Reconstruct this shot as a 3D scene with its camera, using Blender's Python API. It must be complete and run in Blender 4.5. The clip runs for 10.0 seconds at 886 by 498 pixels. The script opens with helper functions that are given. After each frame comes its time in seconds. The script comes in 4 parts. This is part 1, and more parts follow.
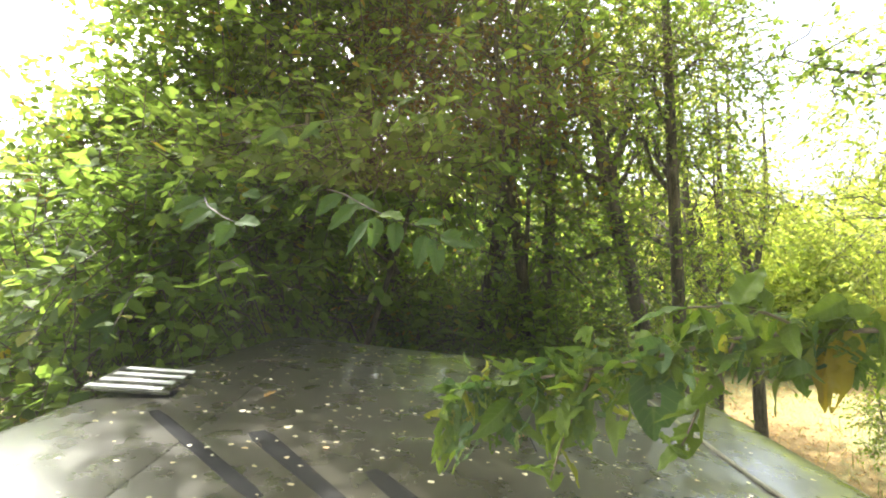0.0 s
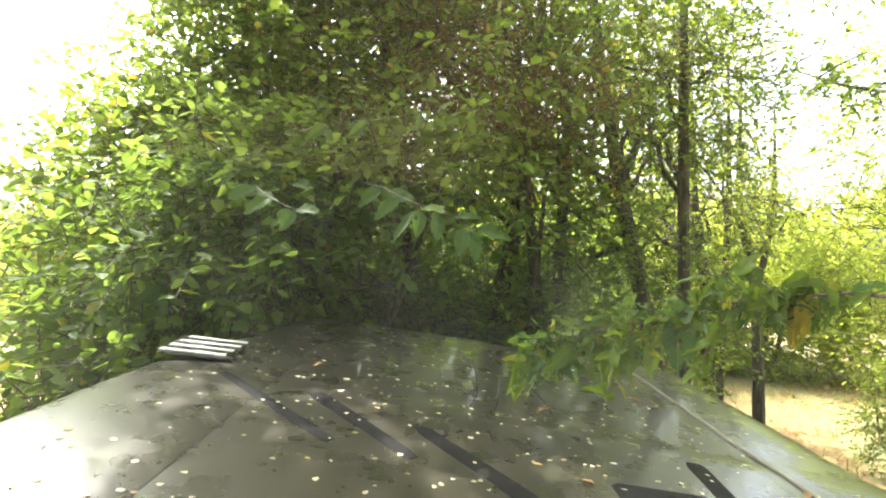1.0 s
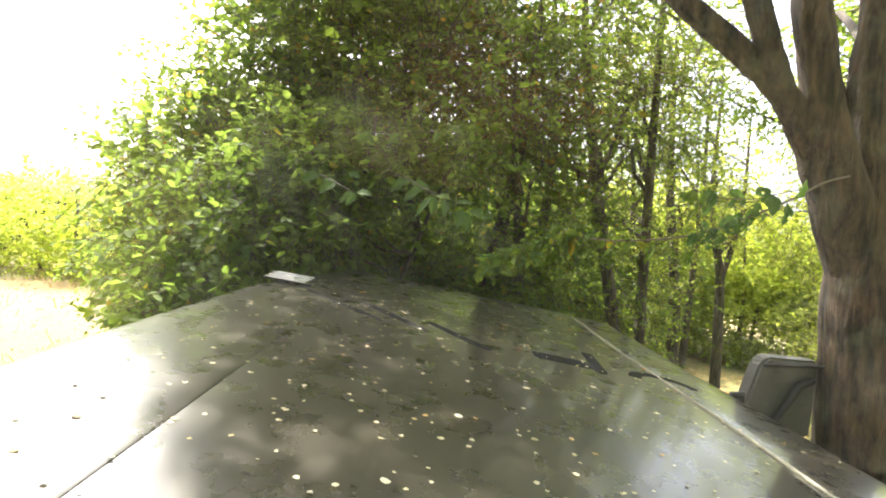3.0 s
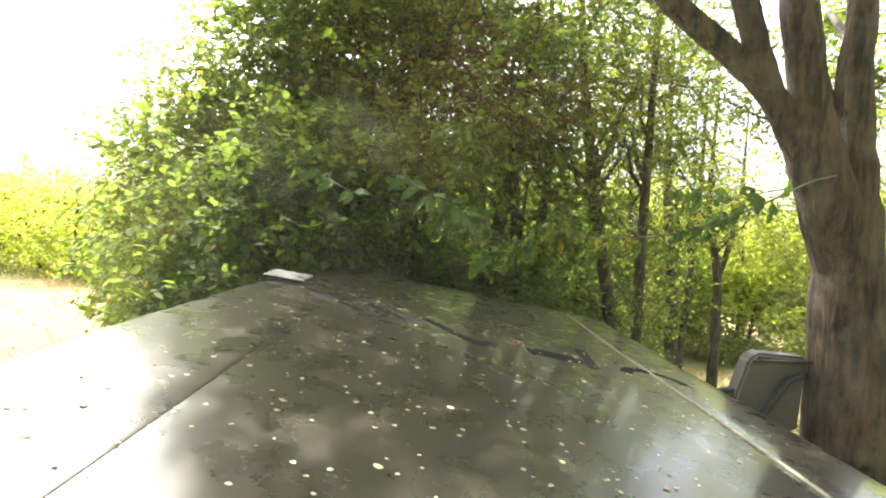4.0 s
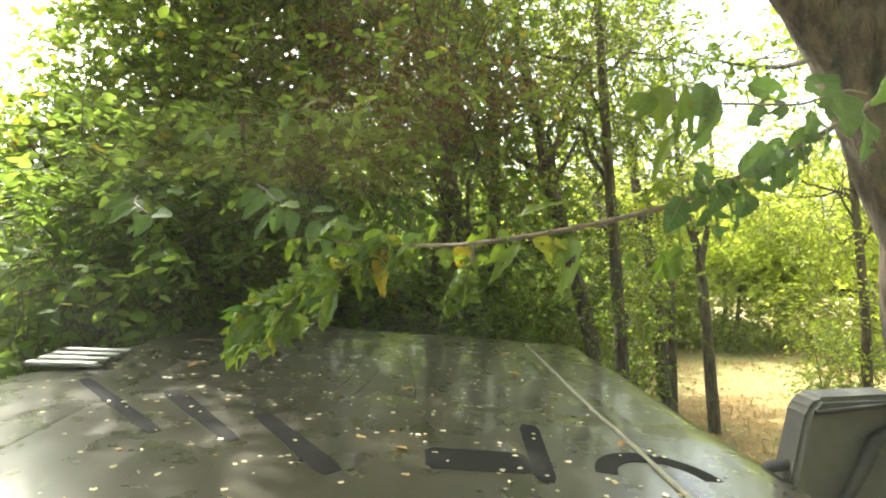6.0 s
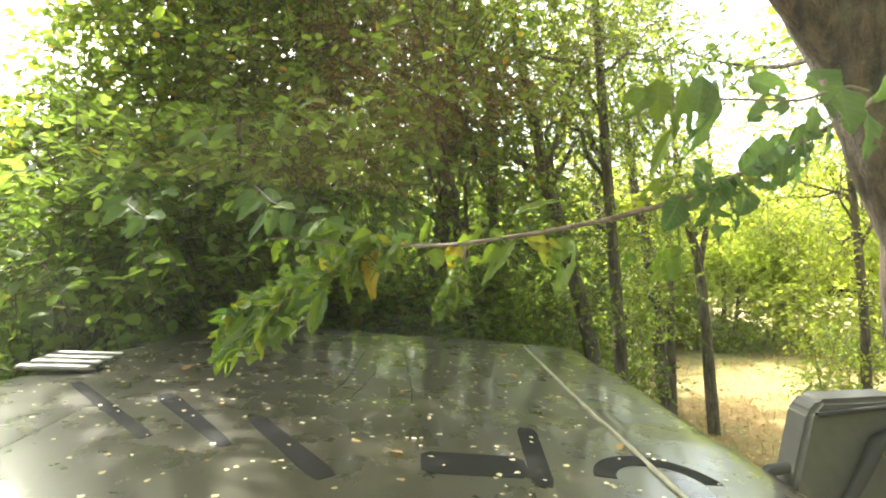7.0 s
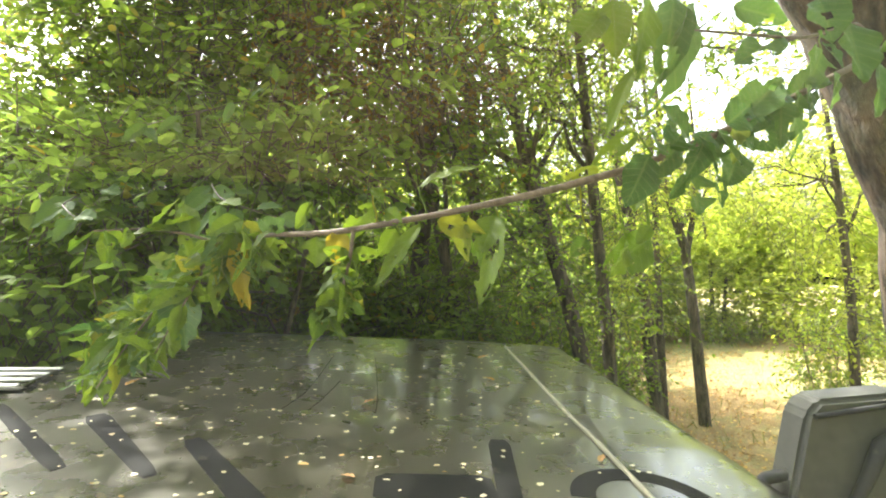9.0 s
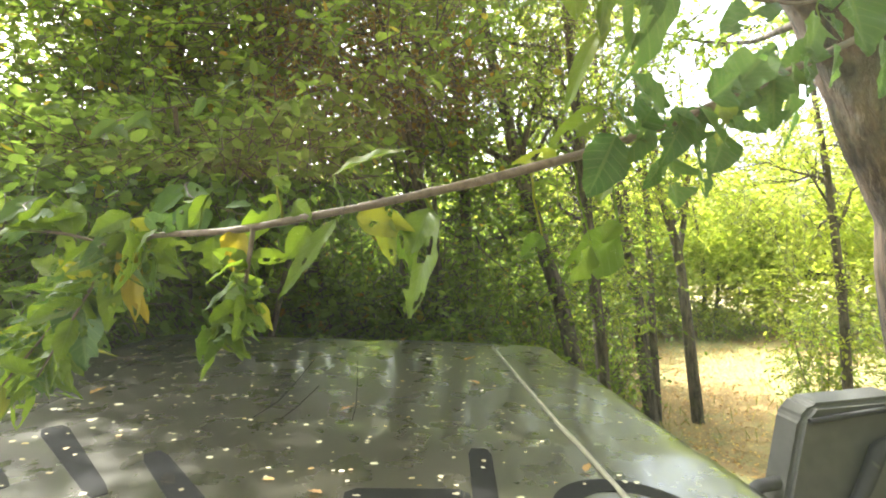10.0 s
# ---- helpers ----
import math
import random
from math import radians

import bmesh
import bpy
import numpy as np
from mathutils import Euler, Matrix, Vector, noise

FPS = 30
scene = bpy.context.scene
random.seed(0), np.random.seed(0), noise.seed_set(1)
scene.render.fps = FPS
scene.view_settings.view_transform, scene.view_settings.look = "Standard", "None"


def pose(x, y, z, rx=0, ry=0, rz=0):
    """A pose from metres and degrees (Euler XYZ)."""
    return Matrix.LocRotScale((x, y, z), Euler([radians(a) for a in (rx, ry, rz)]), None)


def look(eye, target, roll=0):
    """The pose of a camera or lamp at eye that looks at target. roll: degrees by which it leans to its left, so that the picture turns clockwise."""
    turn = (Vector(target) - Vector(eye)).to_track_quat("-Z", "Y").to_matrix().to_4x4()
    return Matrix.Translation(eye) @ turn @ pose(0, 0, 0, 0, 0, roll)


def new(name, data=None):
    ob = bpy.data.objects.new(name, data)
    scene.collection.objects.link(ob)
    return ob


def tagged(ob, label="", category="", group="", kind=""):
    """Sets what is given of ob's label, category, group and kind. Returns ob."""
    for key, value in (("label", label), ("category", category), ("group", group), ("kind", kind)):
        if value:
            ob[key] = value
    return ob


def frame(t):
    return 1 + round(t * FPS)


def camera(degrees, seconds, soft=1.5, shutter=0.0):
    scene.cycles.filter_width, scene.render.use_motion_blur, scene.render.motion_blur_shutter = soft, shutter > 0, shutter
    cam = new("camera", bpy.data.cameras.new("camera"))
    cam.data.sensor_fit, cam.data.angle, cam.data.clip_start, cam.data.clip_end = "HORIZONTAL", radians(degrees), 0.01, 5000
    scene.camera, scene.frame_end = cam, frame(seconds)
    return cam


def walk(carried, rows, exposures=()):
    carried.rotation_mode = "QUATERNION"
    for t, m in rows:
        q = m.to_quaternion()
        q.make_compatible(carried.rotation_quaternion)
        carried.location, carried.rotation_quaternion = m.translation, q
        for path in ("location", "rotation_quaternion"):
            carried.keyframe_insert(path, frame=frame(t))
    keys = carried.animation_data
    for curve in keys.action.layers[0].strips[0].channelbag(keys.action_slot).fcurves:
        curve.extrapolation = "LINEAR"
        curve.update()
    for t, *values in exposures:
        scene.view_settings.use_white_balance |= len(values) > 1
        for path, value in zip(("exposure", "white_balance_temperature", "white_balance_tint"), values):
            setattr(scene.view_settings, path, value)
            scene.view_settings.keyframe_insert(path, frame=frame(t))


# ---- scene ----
cam = camera(85.0, 10.0, soft=1.9)
PATH = [
    (0, (-0.076, 0.358, 1.685), (0.016, 2.354, 1.765), -0.0),
    (0.5, (-0.111, 0.321, 1.685), (-0.026, 2.318, 1.755), 0.9),
    (1, (-0.171, 0.213, 1.667), (-0.097, 2.211, 1.724), 2.2),
    (1.5, (-0.215, -0.038, 1.642), (-0.152, 1.961, 1.679), 3.5),
    (2, (-0.23, -0.239, 1.624), (-0.168, 1.76, 1.634), 4.2),
    (2.5, (-0.226, -0.489, 1.61), (-0.143, 1.51, 1.6), 5.3),
    (4, (-0.207, -0.609, 1.604), (-0.12, 1.389, 1.582), 5.3),
    (4.5, (-0.164, -0.334, 1.631), (-0.062, 1.663, 1.64), 4.5),
    (5, (0.014, -0.016, 1.644), (0.159, 1.978, 1.683), 1.3),
    (5.5, (0.162, 0.124, 1.64), (0.326, 2.117, 1.684), -1.9),
    (7, (0.177, 0.15, 1.638), (0.35, 2.142, 1.693), -2.2),
    (7.5, (0.244, 0.239, 1.633), (0.443, 2.229, 1.671), -3.9),
    (8, (0.244, 0.246, 1.634), (0.451, 2.235, 1.677), -3.6),
    (8.5, (0.246, 0.246, 1.633), (0.452, 2.235, 1.676), -3.6),
    (9, (0.254, 0.258, 1.631), (0.468, 2.247, 1.676), -3.7),
    (9.5, (0.291, 0.3, 1.633), (0.527, 2.285, 1.668), -4.1),
    (10, (0.296, 0.308, 1.631), (0.533, 2.293, 1.669), -4.1),
]
walk(cam, [(t, look(eye, target, roll)) for t, eye, target, roll in PATH], [(0.0, 2.93, 6200, 10), (1.0, 2.95, 6200, 11), (2.5, 2.63, 6350, 13), (4.5, 2.63, 6350, 12), (5.5, 2.71, 6400, 7), (7.0, 3.07, 6500, 5), (10.0, 3.18, 6300, 7)])

# ---- world, sun, exposure ----
SUN_AZ, SUN_EL = -36.0, 55.0          # degrees from +y towards +x, and up
world = bpy.data.worlds.new("sky")
scene.world = world
world.use_nodes = True
wn = world.node_tree.nodes
sky = wn.new("ShaderNodeTexSky")
sky.sky_type = "NISHITA"
sky.sun_disc = False
sky.sun_elevation = radians(SUN_EL)
sky.sun_rotation = radians(SUN_AZ)
sky.dust_density = 9.0
sky.air_density = 1.0
wn["Background"].inputs["Strength"].default_value = 0.15
haze = wn.new("ShaderNodeHueSaturation")
haze.inputs["Saturation"].default_value = 0.6      # thin summer haze
haze.inputs["Value"].default_value = 1.1
world.node_tree.links.new(sky.outputs[0], haze.inputs["Color"])
world.node_tree.links.new(haze.outputs[0], wn["Background"].inputs["Color"])
sun_data = bpy.data.lights.new("sun", "SUN")
sun_data.energy, sun_data.angle, sun_data.color = 3.0, radians(0.5), (1.0, 0.95, 0.86)
sun = new("sun", sun_data)
SUN_WAY = Vector((math.sin(radians(SUN_AZ)) * math.cos(radians(SUN_EL)), math.cos(radians(SUN_AZ)) * math.cos(radians(SUN_EL)), math.sin(radians(SUN_EL))))
sun.matrix_world = look(SUN_WAY * 40, (0, 0, 0))


# ---- materials ----
def material(name):
    m = bpy.data.materials.new(name)
    m.use_nodes = True
    return m, m.node_tree.nodes, m.node_tree.links, m.node_tree.nodes["Principled BSDF"]


def ramp(nodes, stops, mode="LINEAR"):
    r = nodes.new("ShaderNodeValToRGB")
    r.color_ramp.interpolation = mode
    e = r.color_ramp.elements
    while len(e) < len(stops):
        e.new(0.5)
    for el, (p, c) in zip(e, stops):
        el.position, el.color = p, (*c, 1)
    return r


def noise_tex(nodes, links, scale, detail=4, rough=0.55, coords=None):
    n = nodes.new("ShaderNodeTexNoise")
    n.inputs["Scale"].default_value, n.inputs["Detail"].default_value, n.inputs["Roughness"].default_value = scale, detail, rough
    if coords is not None:
        links.new(coords, n.inputs["Vector"])
    return n


def bump(nodes, links, height, bsdf, strength, distance):
    b = nodes.new("ShaderNodeBump")
    b.inputs["Strength"].default_value, b.inputs["Distance"].default_value = strength, distance
    links.new(height, b.inputs["Height"])
    links.new(b.outputs[0], bsdf.inputs["Normal"])
    return b


def leaf_material(name, stops, translucent=0.45, rough=0.45):
    """Thin leaves: a glossy face over diffuse and light that passes through; each leaf has its own tint."""
    m, n, l, b = material(name)
    geo = n.new("ShaderNodeNewGeometry")
    tint = ramp(n, stops)
    l.new(geo.outputs["Random Per Island"], tint.inputs[0])
    pos = n.new("ShaderNodeNewGeometry")
    big = noise_tex(n, l, 0.9, 2, 0.5, pos.outputs["Position"])
    hsv = n.new("ShaderNodeHueSaturation")
    rng = n.new("ShaderNodeMapRange")
    rng.inputs["To Min"].default_value, rng.inputs["To Max"].default_value = 0.7, 1.35
    l.new(big.outputs["Fac"], rng.inputs["Value"])
    l.new(rng.outputs[0], hsv.inputs["Value"])
    l.new(tint.outputs[0], hsv.inputs["Color"])
    spots = noise_tex(n, l, 160, 3, 0.6, pos.outputs["Position"])
    spot_r = ramp(n, [(0.0, (0.75, 0.75, 0.7)), (0.45, (1, 1, 1)), (1.0, (1.12, 1.12, 1.05))])
    l.new(spots.outputs["Fac"], spot_r.inputs[0])
    mix = n.new("ShaderNodeMix")
    mix.data_type, mix.blend_type = "RGBA", "MULTIPLY"
    mix.inputs["Factor"].default_value = 1.0
    l.new(hsv.outputs[0], mix.inputs["A"])
    l.new(spot_r.outputs[0], mix.inputs["B"])
    l.new(mix.outputs["Result"], b.inputs["Base Color"])
    b.inputs["Roughness"].default_value = rough
    b.inputs["Specular IOR Level"].default_value = 0.22
    tr = n.new("ShaderNodeBsdfTranslucent")
    warm = n.new("ShaderNodeMix")
    warm.data_type, warm.blend_type = "RGBA", "MULTIPLY"
    warm.inputs["Factor"].default_value = 1.0
    warm.inputs["B"].default_value = (1.5, 1.45, 0.75, 1)
    l.new(mix.outputs["Result"], warm.inputs["A"])
    l.new(warm.outputs["Result"], tr.inputs["Color"])
    sh = n.new("ShaderNodeMixShader")
    sh.inputs[0].default_value = translucent
    l.new(b.outputs[0], sh.inputs[1])
    l.new(tr.outputs[0], sh.inputs[2])
    l.new(sh.outputs[0], n["Material Output"].inputs["Surface"])
    return m


def vein_material(name, stops, translucent):
    """Near leaves: paler midrib and side veins, faint brown specks, light that passes through."""
    m = leaf_material(name, stops, translucent, 0.4)
    n, l = m.node_tree.nodes, m.node_tree.links
    b = n["Principled BSDF"]
    uv = n.new("ShaderNodeUVMap")
    xyz = n.new("ShaderNodeSeparateXYZ")
    l.new(uv.outputs[0], xyz.inputs[0])

    def calc(op, a, c):
        q = n.new("ShaderNodeMath")
        q.operation = op
        for k, v in enumerate((a, c)):
            if hasattr(v, "links"):
                l.new(v, q.inputs[k])
            elif v is not None:
                q.inputs[k].default_value = v
        return q.outputs[0]

    across = calc("ABSOLUTE", calc("SUBTRACT", xyz.outputs["Y"], 0.5), None)
    rib = calc("LESS_THAN", across, 0.035)
    wave = calc("FRACT", calc("SUBTRACT", calc("MULTIPLY", xyz.outputs["X"], 8.0), calc("MULTIPLY", across, 3.2)), None)
    vein = calc("LESS_THAN", wave, 0.11)
    both = calc("MAXIMUM", rib, vein)
    src = b.inputs["Base Color"].links[0].from_socket
    mix = n.new("ShaderNodeMix")
    mix.data_type = "RGBA"
    mix.inputs["B"].default_value = (0.17, 0.22, 0.07, 1)
    l.new(calc("MULTIPLY", both, 0.45), mix.inputs["Factor"])
    l.new(src, mix.inputs["A"])
    l.new(mix.outputs["Result"], b.inputs["Base Color"])
    bump(n, l, both, b, 0.5, -0.0006)
    return m


def bark_material(name, dark, light, scale=1.0):
    m, n, l, b = material(name)
    tc = n.new("ShaderNodeTexCoord")
    mp = n.new("ShaderNodeMapping")
    mp.inputs["Scale"].default_value = (26 * scale, 26 * scale, 5 * scale)
    l.new(tc.outputs["Object"], mp.inputs["Vector"])
    rid = noise_tex(n, l, 1.0, 6, 0.65, mp.outputs[0])
    lich = noise_tex(n, l, 7 * scale, 4, 0.6, tc.outputs["Object"])
    col = ramp(n, [(0.38, dark), (0.58, light), (0.72, tuple(min(1, c * 1.5) for c in light))])
    l.new(rid.outputs["Fac"], col.inputs[0])
    moss = ramp(n, [(0.52, (0, 0, 0)), (0.68, (1, 1, 1))])
    l.new(lich.outputs["Fac"], moss.inputs[0])
    mix = n.new("ShaderNodeMix")
    mix.data_type = "RGBA"
    mix.inputs["B"].default_value = (0.105, 0.105, 0.068, 1)
    mul = n.new("ShaderNodeMath")
    mul.operation = "MULTIPLY"
    mul.inputs[1].default_value = 0.5
    l.new(moss.outputs[0], mul.inputs[0])
    l.new(mul.outputs[0], mix.inputs["Factor"])
    l.new(col.outputs[0], mix.inputs["A"])
    l.new(mix.outputs["Result"], b.inputs["Base Color"])
    b.inputs["Roughness"].default_value = 0.9
    bump(n, l, rid.outputs["Fac"], b, 1.0, 0.035)
    return m


def plain(name, colour, rough=0.6, metal=0.0, vary=0.25, scale=30.0, relief=0.0):
    m, n, l, b = material(name)
    tc = n.new("ShaderNodeTexCoord")
    a = noise_tex(n, l, scale, 5, 0.6, tc.outputs["Object"])
    c = ramp(n, [(0.25, tuple(v * (1 - vary) for v in colour)), (0.75, tuple(min(1, v * (1 + vary)) for v in colour))])
    l.new(a.outputs["Fac"], c.inputs[0])
    l.new(c.outputs[0], b.inputs["Base Color"])
    b.inputs["Roughness"].default_value, b.inputs["Metallic"].default_value = rough, metal
    if relief:
        bump(n, l, a.outputs["Fac"], b, 0.6, relief)
    return m


def paint_material():
    """Dark grey-green vehicle paint: clear coat dulled by dust, dried drips and scratches."""
    m, n, l, b = material("dusty_dark_paint")
    tc = n.new("ShaderNodeTexCoord")
    dust = noise_tex(n, l, 9, 6, 0.65, tc.outputs["Object"])
    fine = noise_tex(n, l, 140, 4, 0.7, tc.outputs["Object"])
    mp = n.new("ShaderNodeMapping")
    mp.inputs["Scale"].default_value = (60, 5, 5)
    mp.inputs["Rotation"].default_value = (0, 0, 0.5)
    l.new(tc.outputs["Object"], mp.inputs["Vector"])
    streak = noise_tex(n, l, 1, 4, 0.6, mp.outputs[0])
    add = n.new("ShaderNodeMath")
    add.operation = "MULTIPLY_ADD"
    add.inputs[1].default_value = 0.35
    l.new(streak.outputs["Fac"], add.inputs[0])
    l.new(dust.outputs["Fac"], add.inputs[2])
    col = ramp(n, [(0.3, (0.022, 0.020, 0.0125)), (0.75, (0.034, 0.031, 0.020)), (1.0, (0.050, 0.045, 0.030))])
    l.new(add.outputs[0], col.inputs[0])
    l.new(col.outputs[0], b.inputs["Base Color"])
    rg = ramp(n, [(0.2, (0.22, 0.22, 0.22)), (0.85, (0.36, 0.36, 0.36))])
    l.new(dust.outputs["Fac"], rg.inputs[0])
    l.new(rg.outputs[0], b.inputs["Roughness"])
    b.inputs["Coat Weight"].default_value = 0.7
    b.inputs["Coat Roughness"].default_value = 0.09
    bump(n, l, fine.outputs["Fac"], b, 0.06, 0.0006)
    return m


def ground_material():
    m, n, l, b = material("dry_woodland_floor")
    geo = n.new("ShaderNodeNewGeometry")
    big = noise_tex(n, l, 0.45, 5, 0.6, geo.outputs["Position"])
    mid = noise_tex(n, l, 3.5, 6, 0.65, geo.outputs["Position"])
    fine = noise_tex(n, l, 45, 5, 0.7, geo.outputs["Position"])
    soil = ramp(n, [(0.3, (0.08, 0.05, 0.02)), (0.55, (0.20, 0.135, 0.045)), (0.8, (0.36, 0.25, 0.070))])
    grass = ramp(n, [(0.3, (0.055, 0.075, 0.02)), (0.7, (0.20, 0.19, 0.065))])
    l.new(fine.outputs["Fac"], soil.inputs[0])
    l.new(fine.outputs["Fac"], grass.inputs[0])
    add = n.new("ShaderNodeMath")
    add.operation = "MULTIPLY_ADD"
    add.inputs[1].default_value = 0.6
    l.new(mid.outputs["Fac"], add.inputs[0])
    l.new(big.outputs["Fac"], add.inputs[2])
    mask = ramp(n, [(0.74, (0, 0, 0)), (0.92, (1, 1, 1))])
    l.new(add.outputs[0], mask.inputs[0])
    mix = n.new("ShaderNodeMix")
    mix.data_type = "RGBA"
    l.new(mask.outputs[0], mix.inputs["Factor"])
    l.new(soil.outputs[0], mix.inputs["A"])
    l.new(grass.outputs[0], mix.inputs["B"])
    l.new(mix.outputs["Result"], b.inputs["Base Color"])
    b.inputs["Roughness"].default_value = 0.95
    bump(n, l, fine.outputs["Fac"], b, 0.8, 0.02)
    return m


LEAF_DARK = leaf_material("thicket_leaf", [(0.0, (0.075, 0.120, 0.024)), (0.5, (0.118, 0.180, 0.036)), (0.95, (0.160, 0.228, 0.048)), (1.0, (0.26, 0.16, 0.03))], 0.68, 0.6)
# brown of real rusty leaves, with some reddish lens flare put into the colour
LEAF_RUST = leaf_material("rusty_leaf", [(0.0, (0.10, 0.06, 0.016)), (0.6, (0.15, 0.10, 0.022)), (1.0, (0.10, 0.12, 0.02))], 0.5)
LEAF_MID = leaf_material("airy_leaf", [(0.0, (0.08, 0.125, 0.020)), (0.6, (0.122, 0.182, 0.032)), (1.0, (0.18, 0.215, 0.045))], 0.66, 0.55)
LEAF_BROAD = leaf_material("broad_leaf", [(0.0, (0.076, 0.122, 0.030)), (0.5, (0.105, 0.162, 0.042)), (0.985, (0.138, 0.200, 0.052)), (1.0, (0.24, 0.20, 0.03))], 0.66, 0.65)
# paler than the other leaves: the brightness of full sun is put into the colour
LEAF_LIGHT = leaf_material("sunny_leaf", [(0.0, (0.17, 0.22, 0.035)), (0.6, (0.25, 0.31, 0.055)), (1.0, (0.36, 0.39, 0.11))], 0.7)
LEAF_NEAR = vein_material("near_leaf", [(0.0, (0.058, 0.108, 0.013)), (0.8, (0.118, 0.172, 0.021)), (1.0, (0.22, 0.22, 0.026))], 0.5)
# darker copy of near_leaf: shade on the upper leaves is put into its colour
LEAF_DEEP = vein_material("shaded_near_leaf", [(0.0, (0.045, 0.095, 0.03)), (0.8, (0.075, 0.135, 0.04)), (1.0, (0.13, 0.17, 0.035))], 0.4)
LEAF_SPRIG = vein_material("sprig_leaf", [(0.0, (0.06, 0.11, 0.034)), (0.8, (0.085, 0.14, 0.042)), (1.0, (0.11, 0.16, 0.035))], 0.45)
LEAF_SPRIG.node_tree.nodes["Principled BSDF"].inputs["Roughness"].default_value = 0.65
LEAF_YELLOW = leaf_material("yellowed_leaf", [(0.0, (0.22, 0.21, 0.02)), (1.0, (0.32, 0.24, 0.02))], 0.45, 0.5)
BARK = bark_material("grey_brown_bark", (0.024, 0.019, 0.014), (0.095, 0.075, 0.054))
BARK_BIG = bark_material("rough_trunk_bark", (0.008, 0.006, 0.004), (0.075, 0.048, 0.028), 1.3)
TWIG = plain("twig_bark", (0.075, 0.056, 0.036), 0.75, 0, 0.35, 60)
TWIG_NEAR = plain("near_twig_bark", (0.115, 0.085, 0.056), 0.75, 0, 0.5, 220, 0.0015)
PAINT = paint_material()
RUBBER = plain("black_rubber", (0.018, 0.018, 0.018), 0.75)
STEEL = plain("dull_steel", (0.32, 0.32, 0.31), 0.4, 0.9, 0.2)
WHITE = plain("pale_vent_plastic", (0.5, 0.5, 0.47), 0.5)
# grey of the slab that stands for a reflected dashboard
GREY = plain("dash_reflection_grey", (0.060, 0.060, 0.050), 0.65, 0, 0.2, 40, 0.001)
TRIM = plain("khaki_trim", (0.20, 0.19, 0.13), 0.5, 0, 0.3, 50)
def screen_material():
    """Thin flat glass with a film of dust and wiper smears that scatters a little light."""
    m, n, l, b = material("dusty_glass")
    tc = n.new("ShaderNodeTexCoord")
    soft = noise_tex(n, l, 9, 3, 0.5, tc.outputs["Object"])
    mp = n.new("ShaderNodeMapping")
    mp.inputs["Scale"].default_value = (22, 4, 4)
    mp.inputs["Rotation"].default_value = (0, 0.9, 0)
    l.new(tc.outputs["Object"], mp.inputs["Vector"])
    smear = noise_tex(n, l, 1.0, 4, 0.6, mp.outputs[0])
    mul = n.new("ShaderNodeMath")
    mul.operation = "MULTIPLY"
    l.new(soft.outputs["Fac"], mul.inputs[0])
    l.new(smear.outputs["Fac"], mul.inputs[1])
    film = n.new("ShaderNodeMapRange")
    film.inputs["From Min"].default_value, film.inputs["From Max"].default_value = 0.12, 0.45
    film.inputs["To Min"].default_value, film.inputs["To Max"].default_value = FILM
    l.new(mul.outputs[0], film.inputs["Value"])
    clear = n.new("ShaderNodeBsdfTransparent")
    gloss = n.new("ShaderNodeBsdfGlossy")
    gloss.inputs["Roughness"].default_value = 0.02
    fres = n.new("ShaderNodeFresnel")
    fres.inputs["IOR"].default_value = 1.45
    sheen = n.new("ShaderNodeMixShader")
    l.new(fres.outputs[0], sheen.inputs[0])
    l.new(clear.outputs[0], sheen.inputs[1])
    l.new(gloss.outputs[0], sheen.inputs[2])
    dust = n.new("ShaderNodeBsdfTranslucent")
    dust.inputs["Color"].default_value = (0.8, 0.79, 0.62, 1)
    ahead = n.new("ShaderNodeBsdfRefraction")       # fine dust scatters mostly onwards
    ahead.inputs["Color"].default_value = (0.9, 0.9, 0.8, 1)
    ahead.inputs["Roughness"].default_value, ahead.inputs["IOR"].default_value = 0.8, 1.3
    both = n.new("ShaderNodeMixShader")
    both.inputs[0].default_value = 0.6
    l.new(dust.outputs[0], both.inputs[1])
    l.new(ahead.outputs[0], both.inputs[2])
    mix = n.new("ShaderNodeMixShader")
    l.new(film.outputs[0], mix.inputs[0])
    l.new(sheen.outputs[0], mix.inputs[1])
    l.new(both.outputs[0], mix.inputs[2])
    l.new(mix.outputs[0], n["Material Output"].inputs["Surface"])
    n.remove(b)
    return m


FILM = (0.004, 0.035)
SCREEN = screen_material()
# dull black for the bars that stand for dashboard reflections, and thin lines
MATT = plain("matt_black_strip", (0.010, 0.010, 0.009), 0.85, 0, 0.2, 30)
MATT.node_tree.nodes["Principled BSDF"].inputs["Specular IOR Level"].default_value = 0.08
GLASS_LAMP = plain("lamp_lens", (0.6, 0.6, 0.6), 0.12)
STRAW = leaf_material("fallen_petal", [(0.0, (0.36, 0.32, 0.20)), (0.7, (0.60, 0.56, 0.42)), (1.0, (0.38, 0.25, 0.10))], 0.15, 0.8)
LITTER = leaf_material("dry_litter", [(0.0, (0.12, 0.068, 0.028)), (0.6, (0.28, 0.168, 0.068)), (1.0, (0.42, 0.285, 0.095))], 0.15, 0.8)
GRASS = leaf_material("grass_blade", [(0.0, (0.07, 0.10, 0.02)), (0.6, (0.15, 0.17, 0.04)), (1.0, (0.34, 0.29, 0.10))], 0.35, 0.6)
GROUND = ground_material()


# ---- lie of the land: level clearing that falls away to the track ----
def fall(x, y):
    s = np.clip((np.asarray(x, float) + 0.06 * np.asarray(y, float) - 1.5) / 3.4, 0, 1)
    return -0.95 * s * s * (3 - 2 * s)


